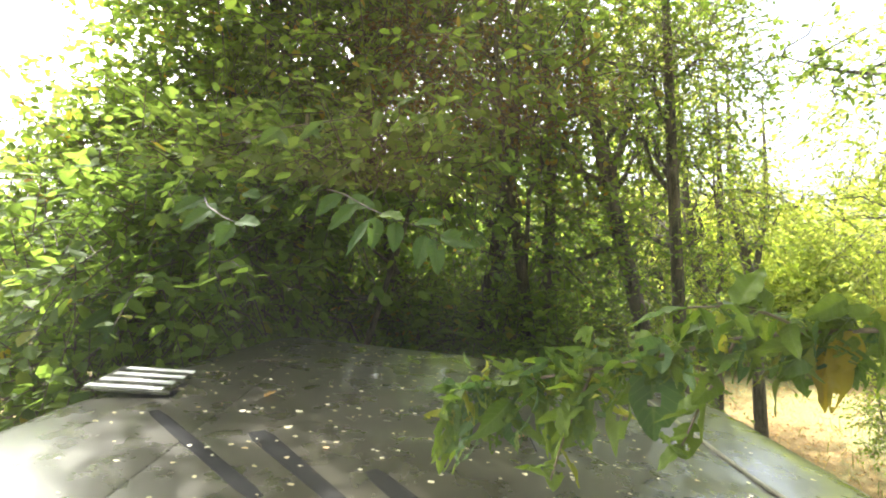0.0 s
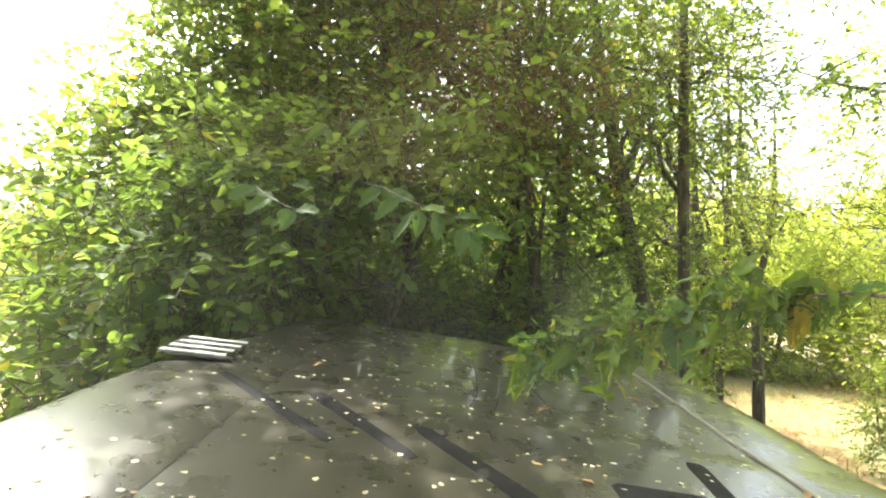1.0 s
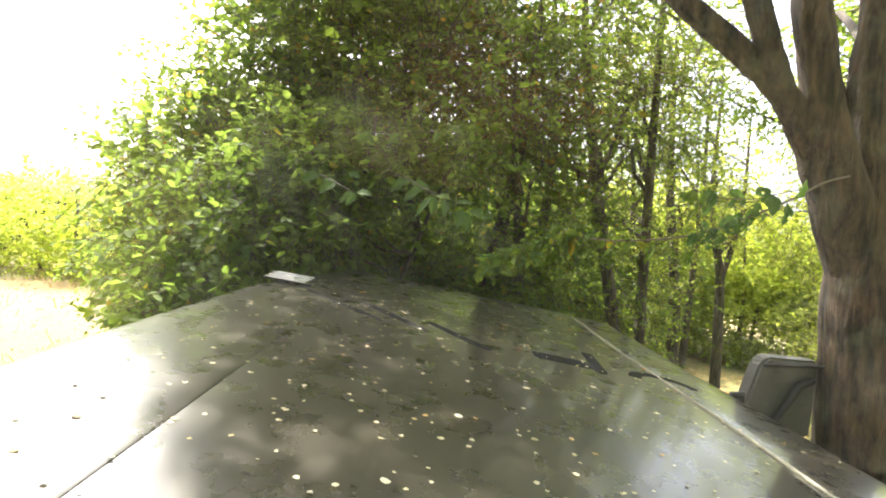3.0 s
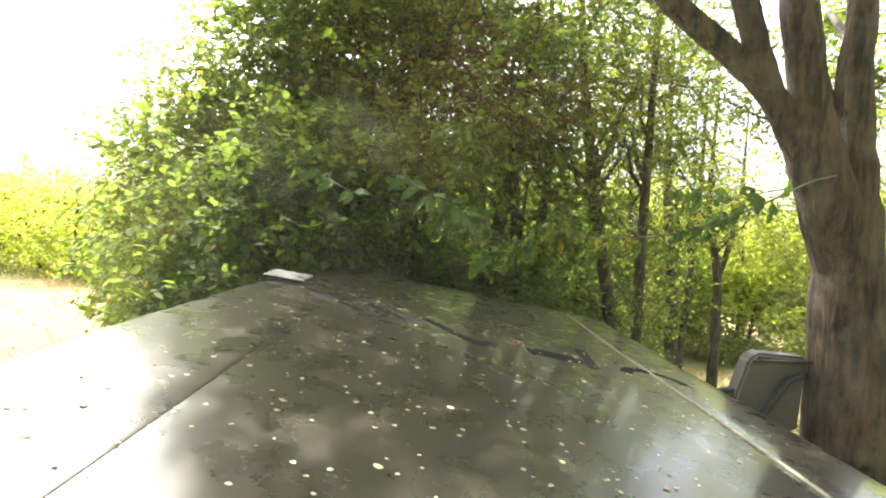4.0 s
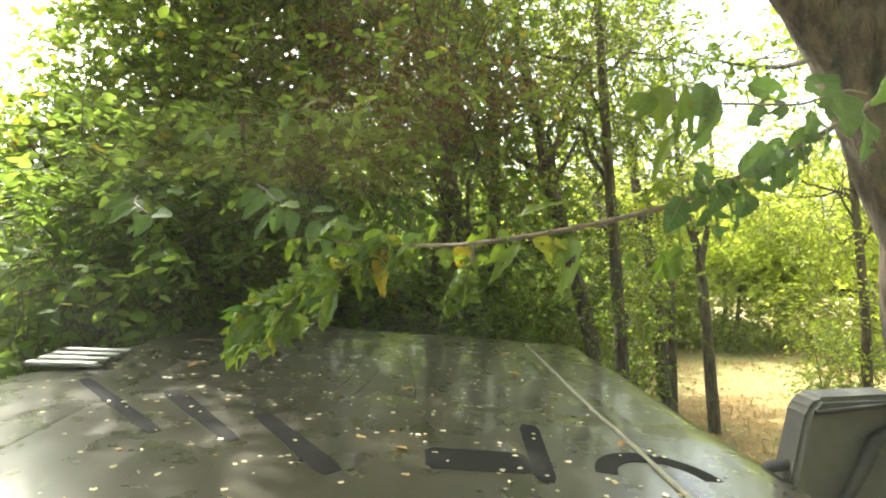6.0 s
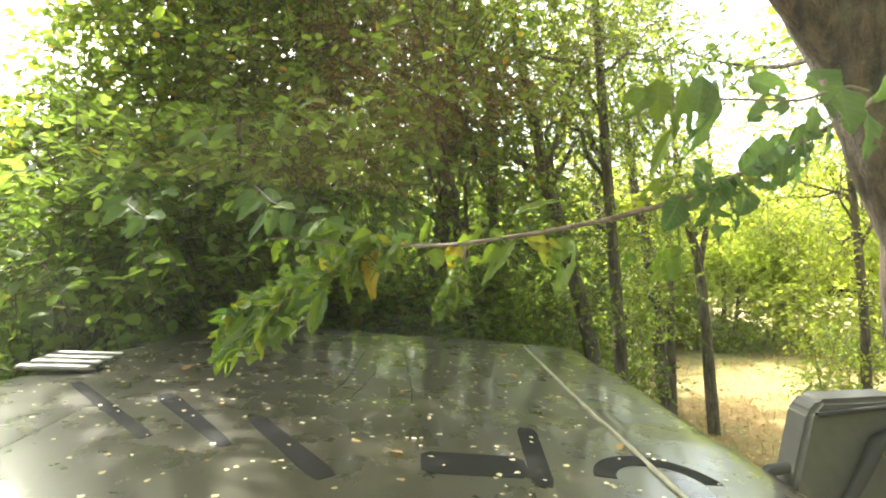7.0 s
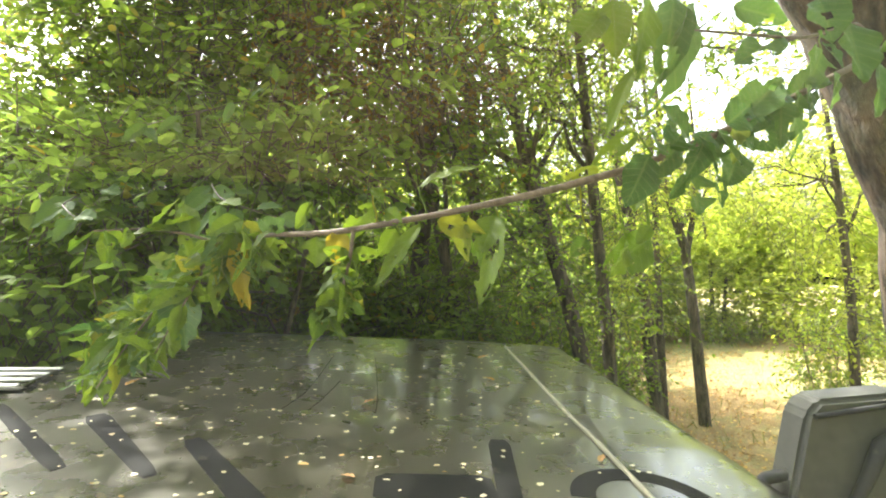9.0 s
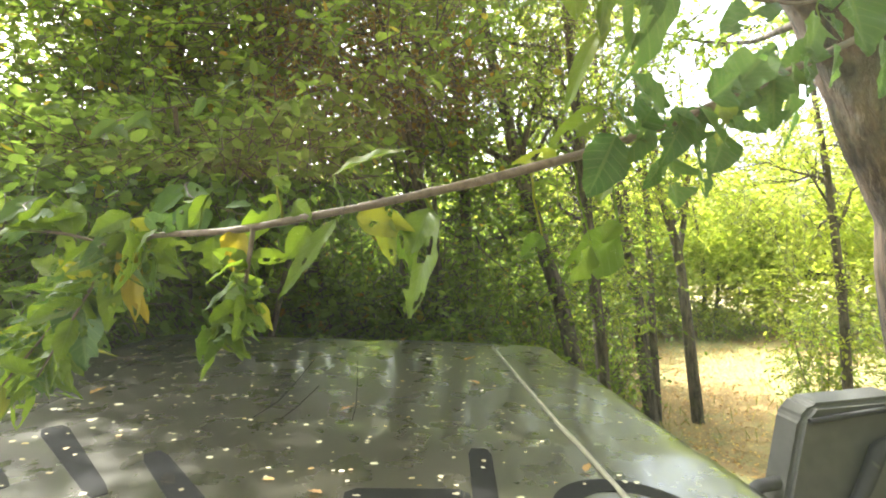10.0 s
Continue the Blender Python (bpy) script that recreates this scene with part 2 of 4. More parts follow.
# ---- mesh helpers ----
def quads(name, verts, faces, mat, parent=None, smooth=False, label=""):
    """One mesh object from arrays of vertices and four-cornered faces."""
    me = bpy.data.meshes.new(name)
    verts, faces = np.asarray(verts, dtype=np.float32), np.asarray(faces, dtype=np.int32)
    me.vertices.add(len(verts))
    me.vertices.foreach_set("co", verts.ravel())
    me.loops.add(faces.size)
    me.loops.foreach_set("vertex_index", faces.ravel())
    me.polygons.add(len(faces))
    me.polygons.foreach_set("loop_start", np.arange(0, faces.size, 4, dtype=np.int32))
    me.update(calc_edges=True)
    me.validate()
    if smooth:
        me.polygons.foreach_set("use_smooth", np.ones(len(me.polygons), dtype=bool))
    me.materials.append(mat)
    ob = new(name, me)
    ob.parent = parent
    if label:
        tagged(ob, label)
    return ob


def part(name, bm, mat, parent, label="", smooth=False):
    me = bpy.data.meshes.new(name)
    bmesh.ops.recalc_face_normals(bm, faces=bm.faces)
    bm.to_mesh(me)
    bm.free()
    if smooth:
        me.polygons.foreach_set("use_smooth", np.ones(len(me.polygons), dtype=bool))
    me.materials.append(mat)
    ob = new(name, me)
    ob.parent = parent
    if label:
        tagged(ob, label)
    return ob


def thing(name, matrix, label, category, group="", kind=""):
    ob = new(name)
    ob.empty_display_size = 0.2
    ob.matrix_world = matrix
    return tagged(ob, label, category, group, kind)


def tube(points, radii, sides=6):
    """Vertices and quads of a bent, tapering round stick, closed by its own narrow ends."""
    p = np.asarray(points, float)
    r = np.asarray(radii, float)
    t = np.gradient(p, axis=0)
    t /= np.linalg.norm(t, axis=1)[:, None] + 1e-9
    ref = np.where(np.abs(t[:, 2:3]) > 0.9, [[1.0, 0, 0]], [[0, 0, 1.0]])
    a = np.cross(t, ref)
    a /= np.linalg.norm(a, axis=1)[:, None] + 1e-9
    for i in range(1, len(a)):
        a[i] = a[i - 1] - t[i] * np.dot(a[i - 1], t[i])
        a[i] /= np.linalg.norm(a[i]) + 1e-9
    b = np.cross(t, a)
    ang = np.linspace(0, 2 * np.pi, sides, endpoint=False)
    ring = np.cos(ang)[None, :, None] * a[:, None] + np.sin(ang)[None, :, None] * b[:, None]
    v = (p[:, None] + ring * r[:, None, None]).reshape(-1, 3)
    f = []
    for i in range(len(p) - 1):
        for j in range(sides):
            k = (j + 1) % sides
            f.append((i * sides + j, i * sides + k, (i + 1) * sides + k, (i + 1) * sides + j))
    return v, np.array(f)


def join(pieces):
    vs, fs, n = [], [], 0
    for v, f in pieces:
        vs.append(v)
        fs.append(np.asarray(f) + n)
        n += len(v)
    return np.concatenate(vs), np.concatenate(fs)


def bent(p0, p1, sag, wobble, rng, n=7):
    """A curved line between two places, lifted by sag in its middle and slightly crooked."""
    p0, p1 = np.asarray(p0, float), np.asarray(p1, float)
    s = np.linspace(0, 1, n)[:, None]
    line = p0 + (p1 - p0) * s
    line[:, 2] += sag * 4 * (s[:, 0] * (1 - s[:, 0]))
    line[1:-1] += rng.normal(0, wobble, (n - 2, 3))
    return line


def along(line, s):
    line = np.asarray(line, float)
    u = np.linspace(0, 1, len(line))
    return np.array([np.interp(s, u, line[:, k]) for k in range(3)])


LEAF_SHAPE = np.array([(0, 0, 0), (0.26, -0.50, 0.10), (0.70, -0.42, 0.06), (1, 0, -0.16), (0.70, 0.42, 0.06), (0.26, 0.50, 0.10)])


def leaves(base, axis, normal, length, width):
    """Folded, pointed leaves: two quads each, meeting at the midrib."""
    axis = axis / (np.linalg.norm(axis, axis=1)[:, None] + 1e-9)
    side = np.cross(normal, axis)
    side /= np.linalg.norm(side, axis=1)[:, None] + 1e-9
    up = np.cross(axis, side)
    L, W = np.asarray(length)[:, None, None], np.asarray(width)[:, None, None]
    t = LEAF_SHAPE[None]
    v = base[:, None] + axis[:, None] * t[..., 0:1] * L + side[:, None] * t[..., 1:2] * W + up[:, None] * t[..., 2:3] * W
    n = len(base)
    f = np.array([(0, 1, 2, 3), (0, 3, 4, 5)])[None] + (np.arange(n) * 6)[:, None, None]
    return v.reshape(-1, 3), f.reshape(-1, 4)


def sprays(centres, out, rng, per=11, twig=0.34, leaf=0.05, slim=0.5, droop=0.35, stems=True):
    """Leafy twigs: each runs outwards from its centre and carries leaves to both sides.
    Returns the leaves and the twig sticks as two meshes."""
    n = len(centres)
    d = 0.6 * out + rng.normal(0, 0.6, (n, 3)) + [0, 0, 0.15]
    d[:, 2] -= droop * rng.random(n)
    d /= np.linalg.norm(d, axis=1)[:, None] + 1e-9
    length = twig * rng.uniform(0.6, 1.35, n)
    s = (np.arange(per) + 0.6) / per
    s = np.clip(s[None] + rng.normal(0, 0.03, (n, per)), 0.05, 1.0)
    bow = -0.25 * length[:, None] * s ** 2
    base = centres[:, None] + d[:, None] * (s * length[:, None])[..., None]
    base[..., 2] += bow
    flat = np.cross(d, [0, 0, 1.0])
    flat /= np.linalg.norm(flat, axis=1)[:, None] + 1e-9
    sign = np.where(np.arange(per) % 2 == 0, 1.0, -1.0)[None, :, None]
    ax = d[:, None] * 0.55 + flat[:, None] * sign * 0.85 + rng.normal(0, 0.45, (n, per, 3))
    ax[..., 2] -= droop * rng.uniform(0.0, 1.1, (n, per))
    nor = np.array([0, -0.25, 1.0]) + rng.normal(0, 0.6, (n, per, 3))
    ln = leaf * rng.uniform(0.55, 1.25, n * per)
    lv = leaves(base.reshape(-1, 3), ax.reshape(-1, 3), nor.reshape(-1, 3), ln, ln * slim * rng.uniform(0.8, 1.2, n * per))
    if not stems:
        return lv, None
    tri = np.array([(math.cos(a), math.sin(a)) for a in (0.5, 2.6, 4.7)])
    up = np.cross(flat, d)
    ends = [centres - d * 0.12 * length[:, None], centres + d * (0.5 * length)[:, None] - np.array([0, 0, 0.0625]) * length[:, None], centres + d * length[:, None] - np.array([0, 0, 0.25]) * length[:, None]]
    rad = [0.004, 0.0026, 0.0012]
    rings = [e[:, None] + (flat[:, None] * tri[None, :, 0:1] + up[:, None] * tri[None, :, 1:2]) * r * (twig / 0.34) for e, r in zip(ends, rad)]
    sv = np.concatenate(rings, axis=1).reshape(-1, 3)
    q = np.array([(0, 1, 4, 3), (1, 2, 5, 4), (2, 0, 3, 5), (3, 4, 7, 6), (4, 5, 8, 7), (5, 3, 6, 8)])
    sf = (q[None] + (np.arange(n) * 9)[:, None, None]).reshape(-1, 4)
    return lv, (sv, sf)


def in_blobs(blobs, n, rng, shell=0.5):
    """Places inside a heap of ellipsoids (x, y, z, rx, ry, rz), more of them near the skin, and the way outwards."""
    b = np.array(blobs, float)
    vol = (b[:, 3] * b[:, 4] * b[:, 5]) ** (2 / 3)
    which = rng.choice(len(b), n, p=vol / vol.sum())
    d = rng.normal(0, 1, (n, 3))
    d /= np.linalg.norm(d, axis=1)[:, None]
    r = shell + (1 - shell) * rng.random(n) ** 0.7
    r = np.minimum(r * (1 + rng.normal(0, 0.07, n)), 1.03)
    place = b[which, :3] + d * b[which, 3:] * r[:, None]
    keep = place[:, 2] > 0.12 + fall(place[:, 0], place[:, 1])
    return place[keep], d[keep]


def plant(name, label, category, stems, blobs, n, seed, bark, leaf_mat, leaf=0.05, slim=0.5, per=11, twig=0.34, droop=0.35, limbs=8, group="", shell=0.5, sides=8, clear=None, limb_from=0.4, twigs=True):
    """A tree or shrub: tapered stems (each a list of places and a list of radii), limbs out to the crown, and a crown of leafy twigs."""
    rng = np.random.default_rng(seed)
    foot = np.array(stems[0][0][0], float)
    foot[2] += float(fall(foot[0], foot[1]))
    root = thing(name, Matrix.Translation(foot), label, category, group)
    off = -foot
    for pts, rad in stems:
        pts = np.array(pts, float)
        if abs(pts[0, 2]) < 0.06:
            pts[0, 2] += float(fall(pts[0, 0], pts[0, 1])) - 0.04
        s = np.linspace(0, 1, len(pts))
        fine = np.linspace(0, 1, 4 * len(pts))
        line = np.stack([np.interp(fine, s, pts[:, k]) for k in range(3)], 1)
        ker = np.array([1, 2, 1]) / 4
        for k in range(3):
            line[1:-1, k] = np.convolve(line[:, k], ker, "valid")
        line[1:-1] += rng.normal(0, 0.018 * max(rad), (len(line) - 2, 3))
        r = np.interp(fine, s, rad) * (1 + rng.normal(0, 0.02, len(fine)))
        v, f = tube(line + off, r, sides)
        quads("trunk", v, f, bark, root, True)
    tips, out = in_blobs(blobs, n, rng, shell)
    if clear is not None:
        keep = clear(tips)
        tips, out = tips[keep], out[keep]
    for i in range(limbs):
        pts, rad = stems[rng.integers(len(stems))]
        pts = np.array(pts, float)
        u = rng.uniform(limb_from, 0.98)
        s = np.linspace(0, 1, len(pts))
        p0 = np.array([np.interp(u, s, pts[:, k]) for k in range(3)])
        near = tips[rng.integers(0, len(tips), 12)]
        score = np.linalg.norm(near - p0, axis=1) + 1.5 * np.maximum(0, p0[2] - near[:, 2])
        p1 = near[np.argsort(score)[2]]
        r0 = float(np.interp(u, s, rad)) * 0.5
        ln = np.linalg.norm(p1 - p0)
        line = bent(p0, p1, 0.08 * ln, 0.03 * ln, rng)
        pieces = [tube(line + off, np.linspace(r0, 0.004, 7), 5)]
        for k in range(4):
            q0 = line[rng.integers(2, 6)]
            q1 = q0 + rng.normal(0, 0.28, 3) * ln + (p1 - p0) * 0.25
            pieces.append(tube(bent(q0, q1, 0.05 * ln, 0.02 * ln, rng, 5) + off, np.linspace(r0 * 0.35, 0.002, 5), 4))
        v, f = join(pieces)
        quads("limb", v, f, bark, root, True)
    lv, sv = sprays(tips, out, rng, per, twig, leaf, slim, droop, twigs)
    v, f = join([lv, sv]) if twigs else lv
    crown = quads("crown", v + off, f, leaf_mat, root)
    crown.data.materials.append(TWIG)
    which = np.zeros(len(crown.data.polygons), dtype=np.int32)
    which[len(lv[1]):] = 1
    crown.data.polygons.foreach_set("material_index", which)
    tagged(crown, kind="stuff")
    return root


# ---- ground ----
def build_ground():
    rng = np.random.default_rng(3)
    c = np.concatenate([-np.geomspace(400, 14, 14), np.linspace(-12, 16, 113), np.geomspace(18, 400, 14)])
    X, Y = np.meshgrid(c, c, indexing="ij")
    Z = np.array([[0.05 * noise.noise((x * 0.6, y * 0.6, 0)) + 0.02 * noise.noise((x * 2.5, y * 2.5, 4)) for y in c] for x in c])
    Z -= Z[np.abs(c).argmin(), np.abs(c).argmin()]
    Z += fall(X, Y) - 0.08 * np.maximum(0, np.hypot(X, Y) - 20)      # far ground drops to fit the view: its horizon stays behind the bushes
    v = np.stack([X, Y, Z], -1).reshape(-1, 3)
    n = len(c)
    i, j = np.meshgrid(np.arange(n - 1), np.arange(n - 1), indexing="ij")
    a = (i * n + j).ravel()
    f = np.stack([a, a + n, a + n + 1, a + 1], 1)
    ob = quads("ground", v, f, GROUND, None, True)
    tagged(ob, "dry woodland floor of soil, straw-coloured litter and thin grass", "ground", kind="structure")


build_ground()


def build_litter():
    rng = np.random.default_rng(5)
    n = 34000
    p = np.stack([np.where(rng.random(n) < 0.5, rng.uniform(-9, 11, n), rng.uniform(2, 8, n)), rng.uniform(1.0, 13, n), rng.uniform(0.0, 0.03, n)], 1)
    p[:, 2] += fall(p[:, 0], p[:, 1])
    ax = rng.normal(0, 1, (n, 3)) * [1, 1, 0.15]
    nor = np.array([0, 0, 1]) + rng.normal(0, 0.35, (n, 3))
    ln = rng.uniform(0.02, 0.058, n)
    v, f = leaves(p, ax, nor, ln, ln * 0.55)
    tagged(quads("leaf_litter", v, f, LITTER), "dry brown and straw-coloured leaves scattered on the soil", "leaf litter", kind="stuff")
    n = 30000
    p = np.stack([rng.uniform(-16, 16, n), rng.uniform(0, 18, n), np.zeros(n)], 1)
    m = np.array([noise.noise((x * 0.5, y * 0.5, 9)) for x, y, _ in p]) + 0.25 * rng.normal(0, 1, n)
    p = p[m > 0.22]
    p[:, 2] += fall(p[:, 0], p[:, 1])
    n = len(p)
    ax = np.array([0, 0, 1.0]) + rng.normal(0, 0.35, (n, 3))
    ln = rng.uniform(0.08, 0.26, n)
    v, f = leaves(p, ax, rng.normal(0, 1, (n, 3)), ln, ln * 0.05)
    tagged(quads("grass", v, f, GRASS), "thin tufts of green and straw-yellow grass", "grass", kind="stuff")


build_litter()

# ---- trees and shrubs ----
def clear_path(p):
    """Keeps the shrub out of the way of the camera and off the vehicle."""
    gap = (p[:, 1] < 1.42 + 0.25 * np.abs(p[:, 0] + 0.2)) & (p[:, 2] < 2.6)
    car = (p[:, 1] < 2.75) & (p[:, 0] > -1.15) & (p[:, 0] < 1.2) & (p[:, 2] < 1.38)
    return ~(gap | car)



plant("broadleaf_shrub", "dense green broadleaf shrub with long pointed leaves hanging over the ground", "shrub",
      [([(-0.9, 3.2, 0), (-0.85, 3.1, 0.8), (-0.7, 2.9, 1.6), (-0.6, 2.6, 2.4)], [0.032, 0.028, 0.02, 0.01]),
       ([(-0.75, 3.3, 0), (-0.5, 3.25, 0.9), (-0.2, 3.05, 1.8), (0.0, 2.75, 2.4)], [0.024, 0.02, 0.015, 0.008]),
       ([(-1.1, 3.3, 0), (-1.4, 3.1, 0.9), (-1.6, 2.8, 1.8)], [0.045, 0.035, 0.015])],
      [(-1.05, 2.5, 1.7, 0.5, 0.45, 0.35), (-1.4, 2.7, 1.5, 0.75, 0.6, 0.6), (-0.25, 2.6, 2.1, 0.5, 0.35, 0.22), (-1.1, 2.9, 2.1, 0.6, 0.6, 0.42), (-1.7, 3.0, 0.9, 0.6, 0.6, 0.6), (-1.4, 2.3, 1.0, 0.35, 0.45, 0.45)],
      1900, 11, BARK, LEAF_BROAD, leaf=0.060, slim=0.6, per=8, twig=0.30, droop=0.4, limbs=16, clear=clear_path)

plant("thicket_tree", "tall green thicket tree leaning over the clearing's edge", "tree",
      [([(-1.6, 4.6, 0), (-1.5, 4.5, 1.5), (-1.3, 4.3, 3.0), (-1.2, 4.1, 4.6)], [0.08, 0.07, 0.05, 0.02]),
       ([(-1.2, 4.8, 0), (-0.8, 4.7, 1.6), (-0.5, 4.6, 3.2), (-0.4, 4.5, 4.8)], [0.07, 0.06, 0.045, 0.02])],
      # the blobs above z 4.7 are unseen, added to shade shrub and bonnet
      [(-1.5, 4.2, 2.4, 1.0, 0.9, 0.9), (-1.05, 4.1, 3.5, 0.95, 1.0, 0.9), (-0.6, 4.0, 4.3, 1.1, 1.1, 0.7), (-1.9, 4.4, 1.2, 0.8, 0.8, 0.8), (-1.7, 2.2, 4.75, 0.8, 0.7, 0.35), (-0.8, 2.4, 4.85, 0.8, 0.7, 0.35), (-2.2, 3.7, 1.9, 0.7, 0.7, 0.8), (-2.25, 4.2, 2.3, 0.9, 0.8, 0.8), (-1.7, 3.2, 4.9, 1.2, 0.6, 0.35), (-1.9, 4.2, 3.2, 0.7, 0.8, 0.7), (-1.5, 4.2, 4.1, 0.7, 0.8, 0.5), (-2.6, 4.3, 1.2, 0.75, 0.7, 0.8)],
      6200, 12, BARK, LEAF_DARK, leaf=0.064, slim=0.58, per=10, twig=0.36, limbs=30, group="thicket trees")

plant("thicket_tree", "dark dense thicket tree with many crossing stems and some rusty leaves", "tree",
      [([(0.35, 4.1, 0), (0.4, 4.0, 1.2), (0.6, 3.9, 2.5), (0.7, 3.9, 4.5)], [0.085, 0.07, 0.055, 0.02]),
       ([(0.1, 4.3, 0), (-0.2, 4.2, 1.3), (-0.5, 4.0, 2.6), (-0.6, 3.8, 4.2)], [0.06, 0.055, 0.04, 0.015]),
       ([(0.6, 4.4, 0), (0.95, 4.3, 1.3), (1.0, 4.2, 2.8), (0.8, 4.2, 4.6)], [0.06, 0.055, 0.04, 0.015])],
      [(0.0, 3.6, 2.9, 1.2, 1.0, 0.8), (0.3, 3.8, 4.1, 1.4, 1.0, 0.7), (0.5, 4.2, 2.0, 1.1, 0.7, 0.7), (0.1, 5.2, 1.2, 1.3, 0.5, 1.0), (-0.3, 4.7, 2.7, 1.5, 0.7, 0.8), (-0.9, 4.9, 1.3, 1.0, 0.6, 1.0), (-0.2, 4.4, 3.5, 1.3, 0.8, 0.9), (0.9, 4.6, 3.4, 0.9, 0.7, 0.8)],
      3900, 13, BARK, LEAF_DARK, slim=0.58, leaf=0.062, per=10, twig=0.36, limbs=26, group="thicket trees")

plant("slender_tree", "slender straight tree with leaning dark stem and airy green crown", "tree",
      [([(1.85, 4.05, 0), (1.72, 4.1, 1.0), (1.45, 4.2, 2.3), (1.25, 4.3, 3.6), (1.1, 4.4, 5.4)], [0.075, 0.068, 0.06, 0.045, 0.02])],
      [(1.2, 4.3, 4.2, 1.0, 0.9, 0.6), (1.4, 4.4, 3.3, 0.9, 0.8, 0.7), (1.5, 4.6, 2.0, 0.6, 0.5, 0.5), (1.1, 3.95, 1.5, 0.75, 0.45, 0.75), (1.7, 4.6, 3.0, 0.8, 0.6, 0.7)],
      1000, 14, BARK, LEAF_MID, leaf=0.05, per=10, twig=0.36, limbs=16, group="slender trees")
plant("slender_tree", "slender upright tree with dark bark among the thicket", "tree",
      [([(2.05, 4.2, 0), (2.02, 4.2, 1.2), (1.98, 4.2, 2.6), (1.92, 4.2, 5.5)], [0.06, 0.052, 0.045, 0.02])],
      [(2.0, 4.2, 4.1, 0.8, 0.8, 0.6), (2.1, 4.3, 3.2, 0.8, 0.7, 0.6), (2.2, 4.5, 1.3, 0.5, 0.5, 0.6), (2.35, 4.6, 2.3, 0.6, 0.5, 0.6), (2.45, 4.6, 3.6, 0.5, 0.6, 0.7)],
      950, 15, BARK, LEAF_MID, leaf=0.05, per=10, twig=0.36, limbs=14, group="slender trees")
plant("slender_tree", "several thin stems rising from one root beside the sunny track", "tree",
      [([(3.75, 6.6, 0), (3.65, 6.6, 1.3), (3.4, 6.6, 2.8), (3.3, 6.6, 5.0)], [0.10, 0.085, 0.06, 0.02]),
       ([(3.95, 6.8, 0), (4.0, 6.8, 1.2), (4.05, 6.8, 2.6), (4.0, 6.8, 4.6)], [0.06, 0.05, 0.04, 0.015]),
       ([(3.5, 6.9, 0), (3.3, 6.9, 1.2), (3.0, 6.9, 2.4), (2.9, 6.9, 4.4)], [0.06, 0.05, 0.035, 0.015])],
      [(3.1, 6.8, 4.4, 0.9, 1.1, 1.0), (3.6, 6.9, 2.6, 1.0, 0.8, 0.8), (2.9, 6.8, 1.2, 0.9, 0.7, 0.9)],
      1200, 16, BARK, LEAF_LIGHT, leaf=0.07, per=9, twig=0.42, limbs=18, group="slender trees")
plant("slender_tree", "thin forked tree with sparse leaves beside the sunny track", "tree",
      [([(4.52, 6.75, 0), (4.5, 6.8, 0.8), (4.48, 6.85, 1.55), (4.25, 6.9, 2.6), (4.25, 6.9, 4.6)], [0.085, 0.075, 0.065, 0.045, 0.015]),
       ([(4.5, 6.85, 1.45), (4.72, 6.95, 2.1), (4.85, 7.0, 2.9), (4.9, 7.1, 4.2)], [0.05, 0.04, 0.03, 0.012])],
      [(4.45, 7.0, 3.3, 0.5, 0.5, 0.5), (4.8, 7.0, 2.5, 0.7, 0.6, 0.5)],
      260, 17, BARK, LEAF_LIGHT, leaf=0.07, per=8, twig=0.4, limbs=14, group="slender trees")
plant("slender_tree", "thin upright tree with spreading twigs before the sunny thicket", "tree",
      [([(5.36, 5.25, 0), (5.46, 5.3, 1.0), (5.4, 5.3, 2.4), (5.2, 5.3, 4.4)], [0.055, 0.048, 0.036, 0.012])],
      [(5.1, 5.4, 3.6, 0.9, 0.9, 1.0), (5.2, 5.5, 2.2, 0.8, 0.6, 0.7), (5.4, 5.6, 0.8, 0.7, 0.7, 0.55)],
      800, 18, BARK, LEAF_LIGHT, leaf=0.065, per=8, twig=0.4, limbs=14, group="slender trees")

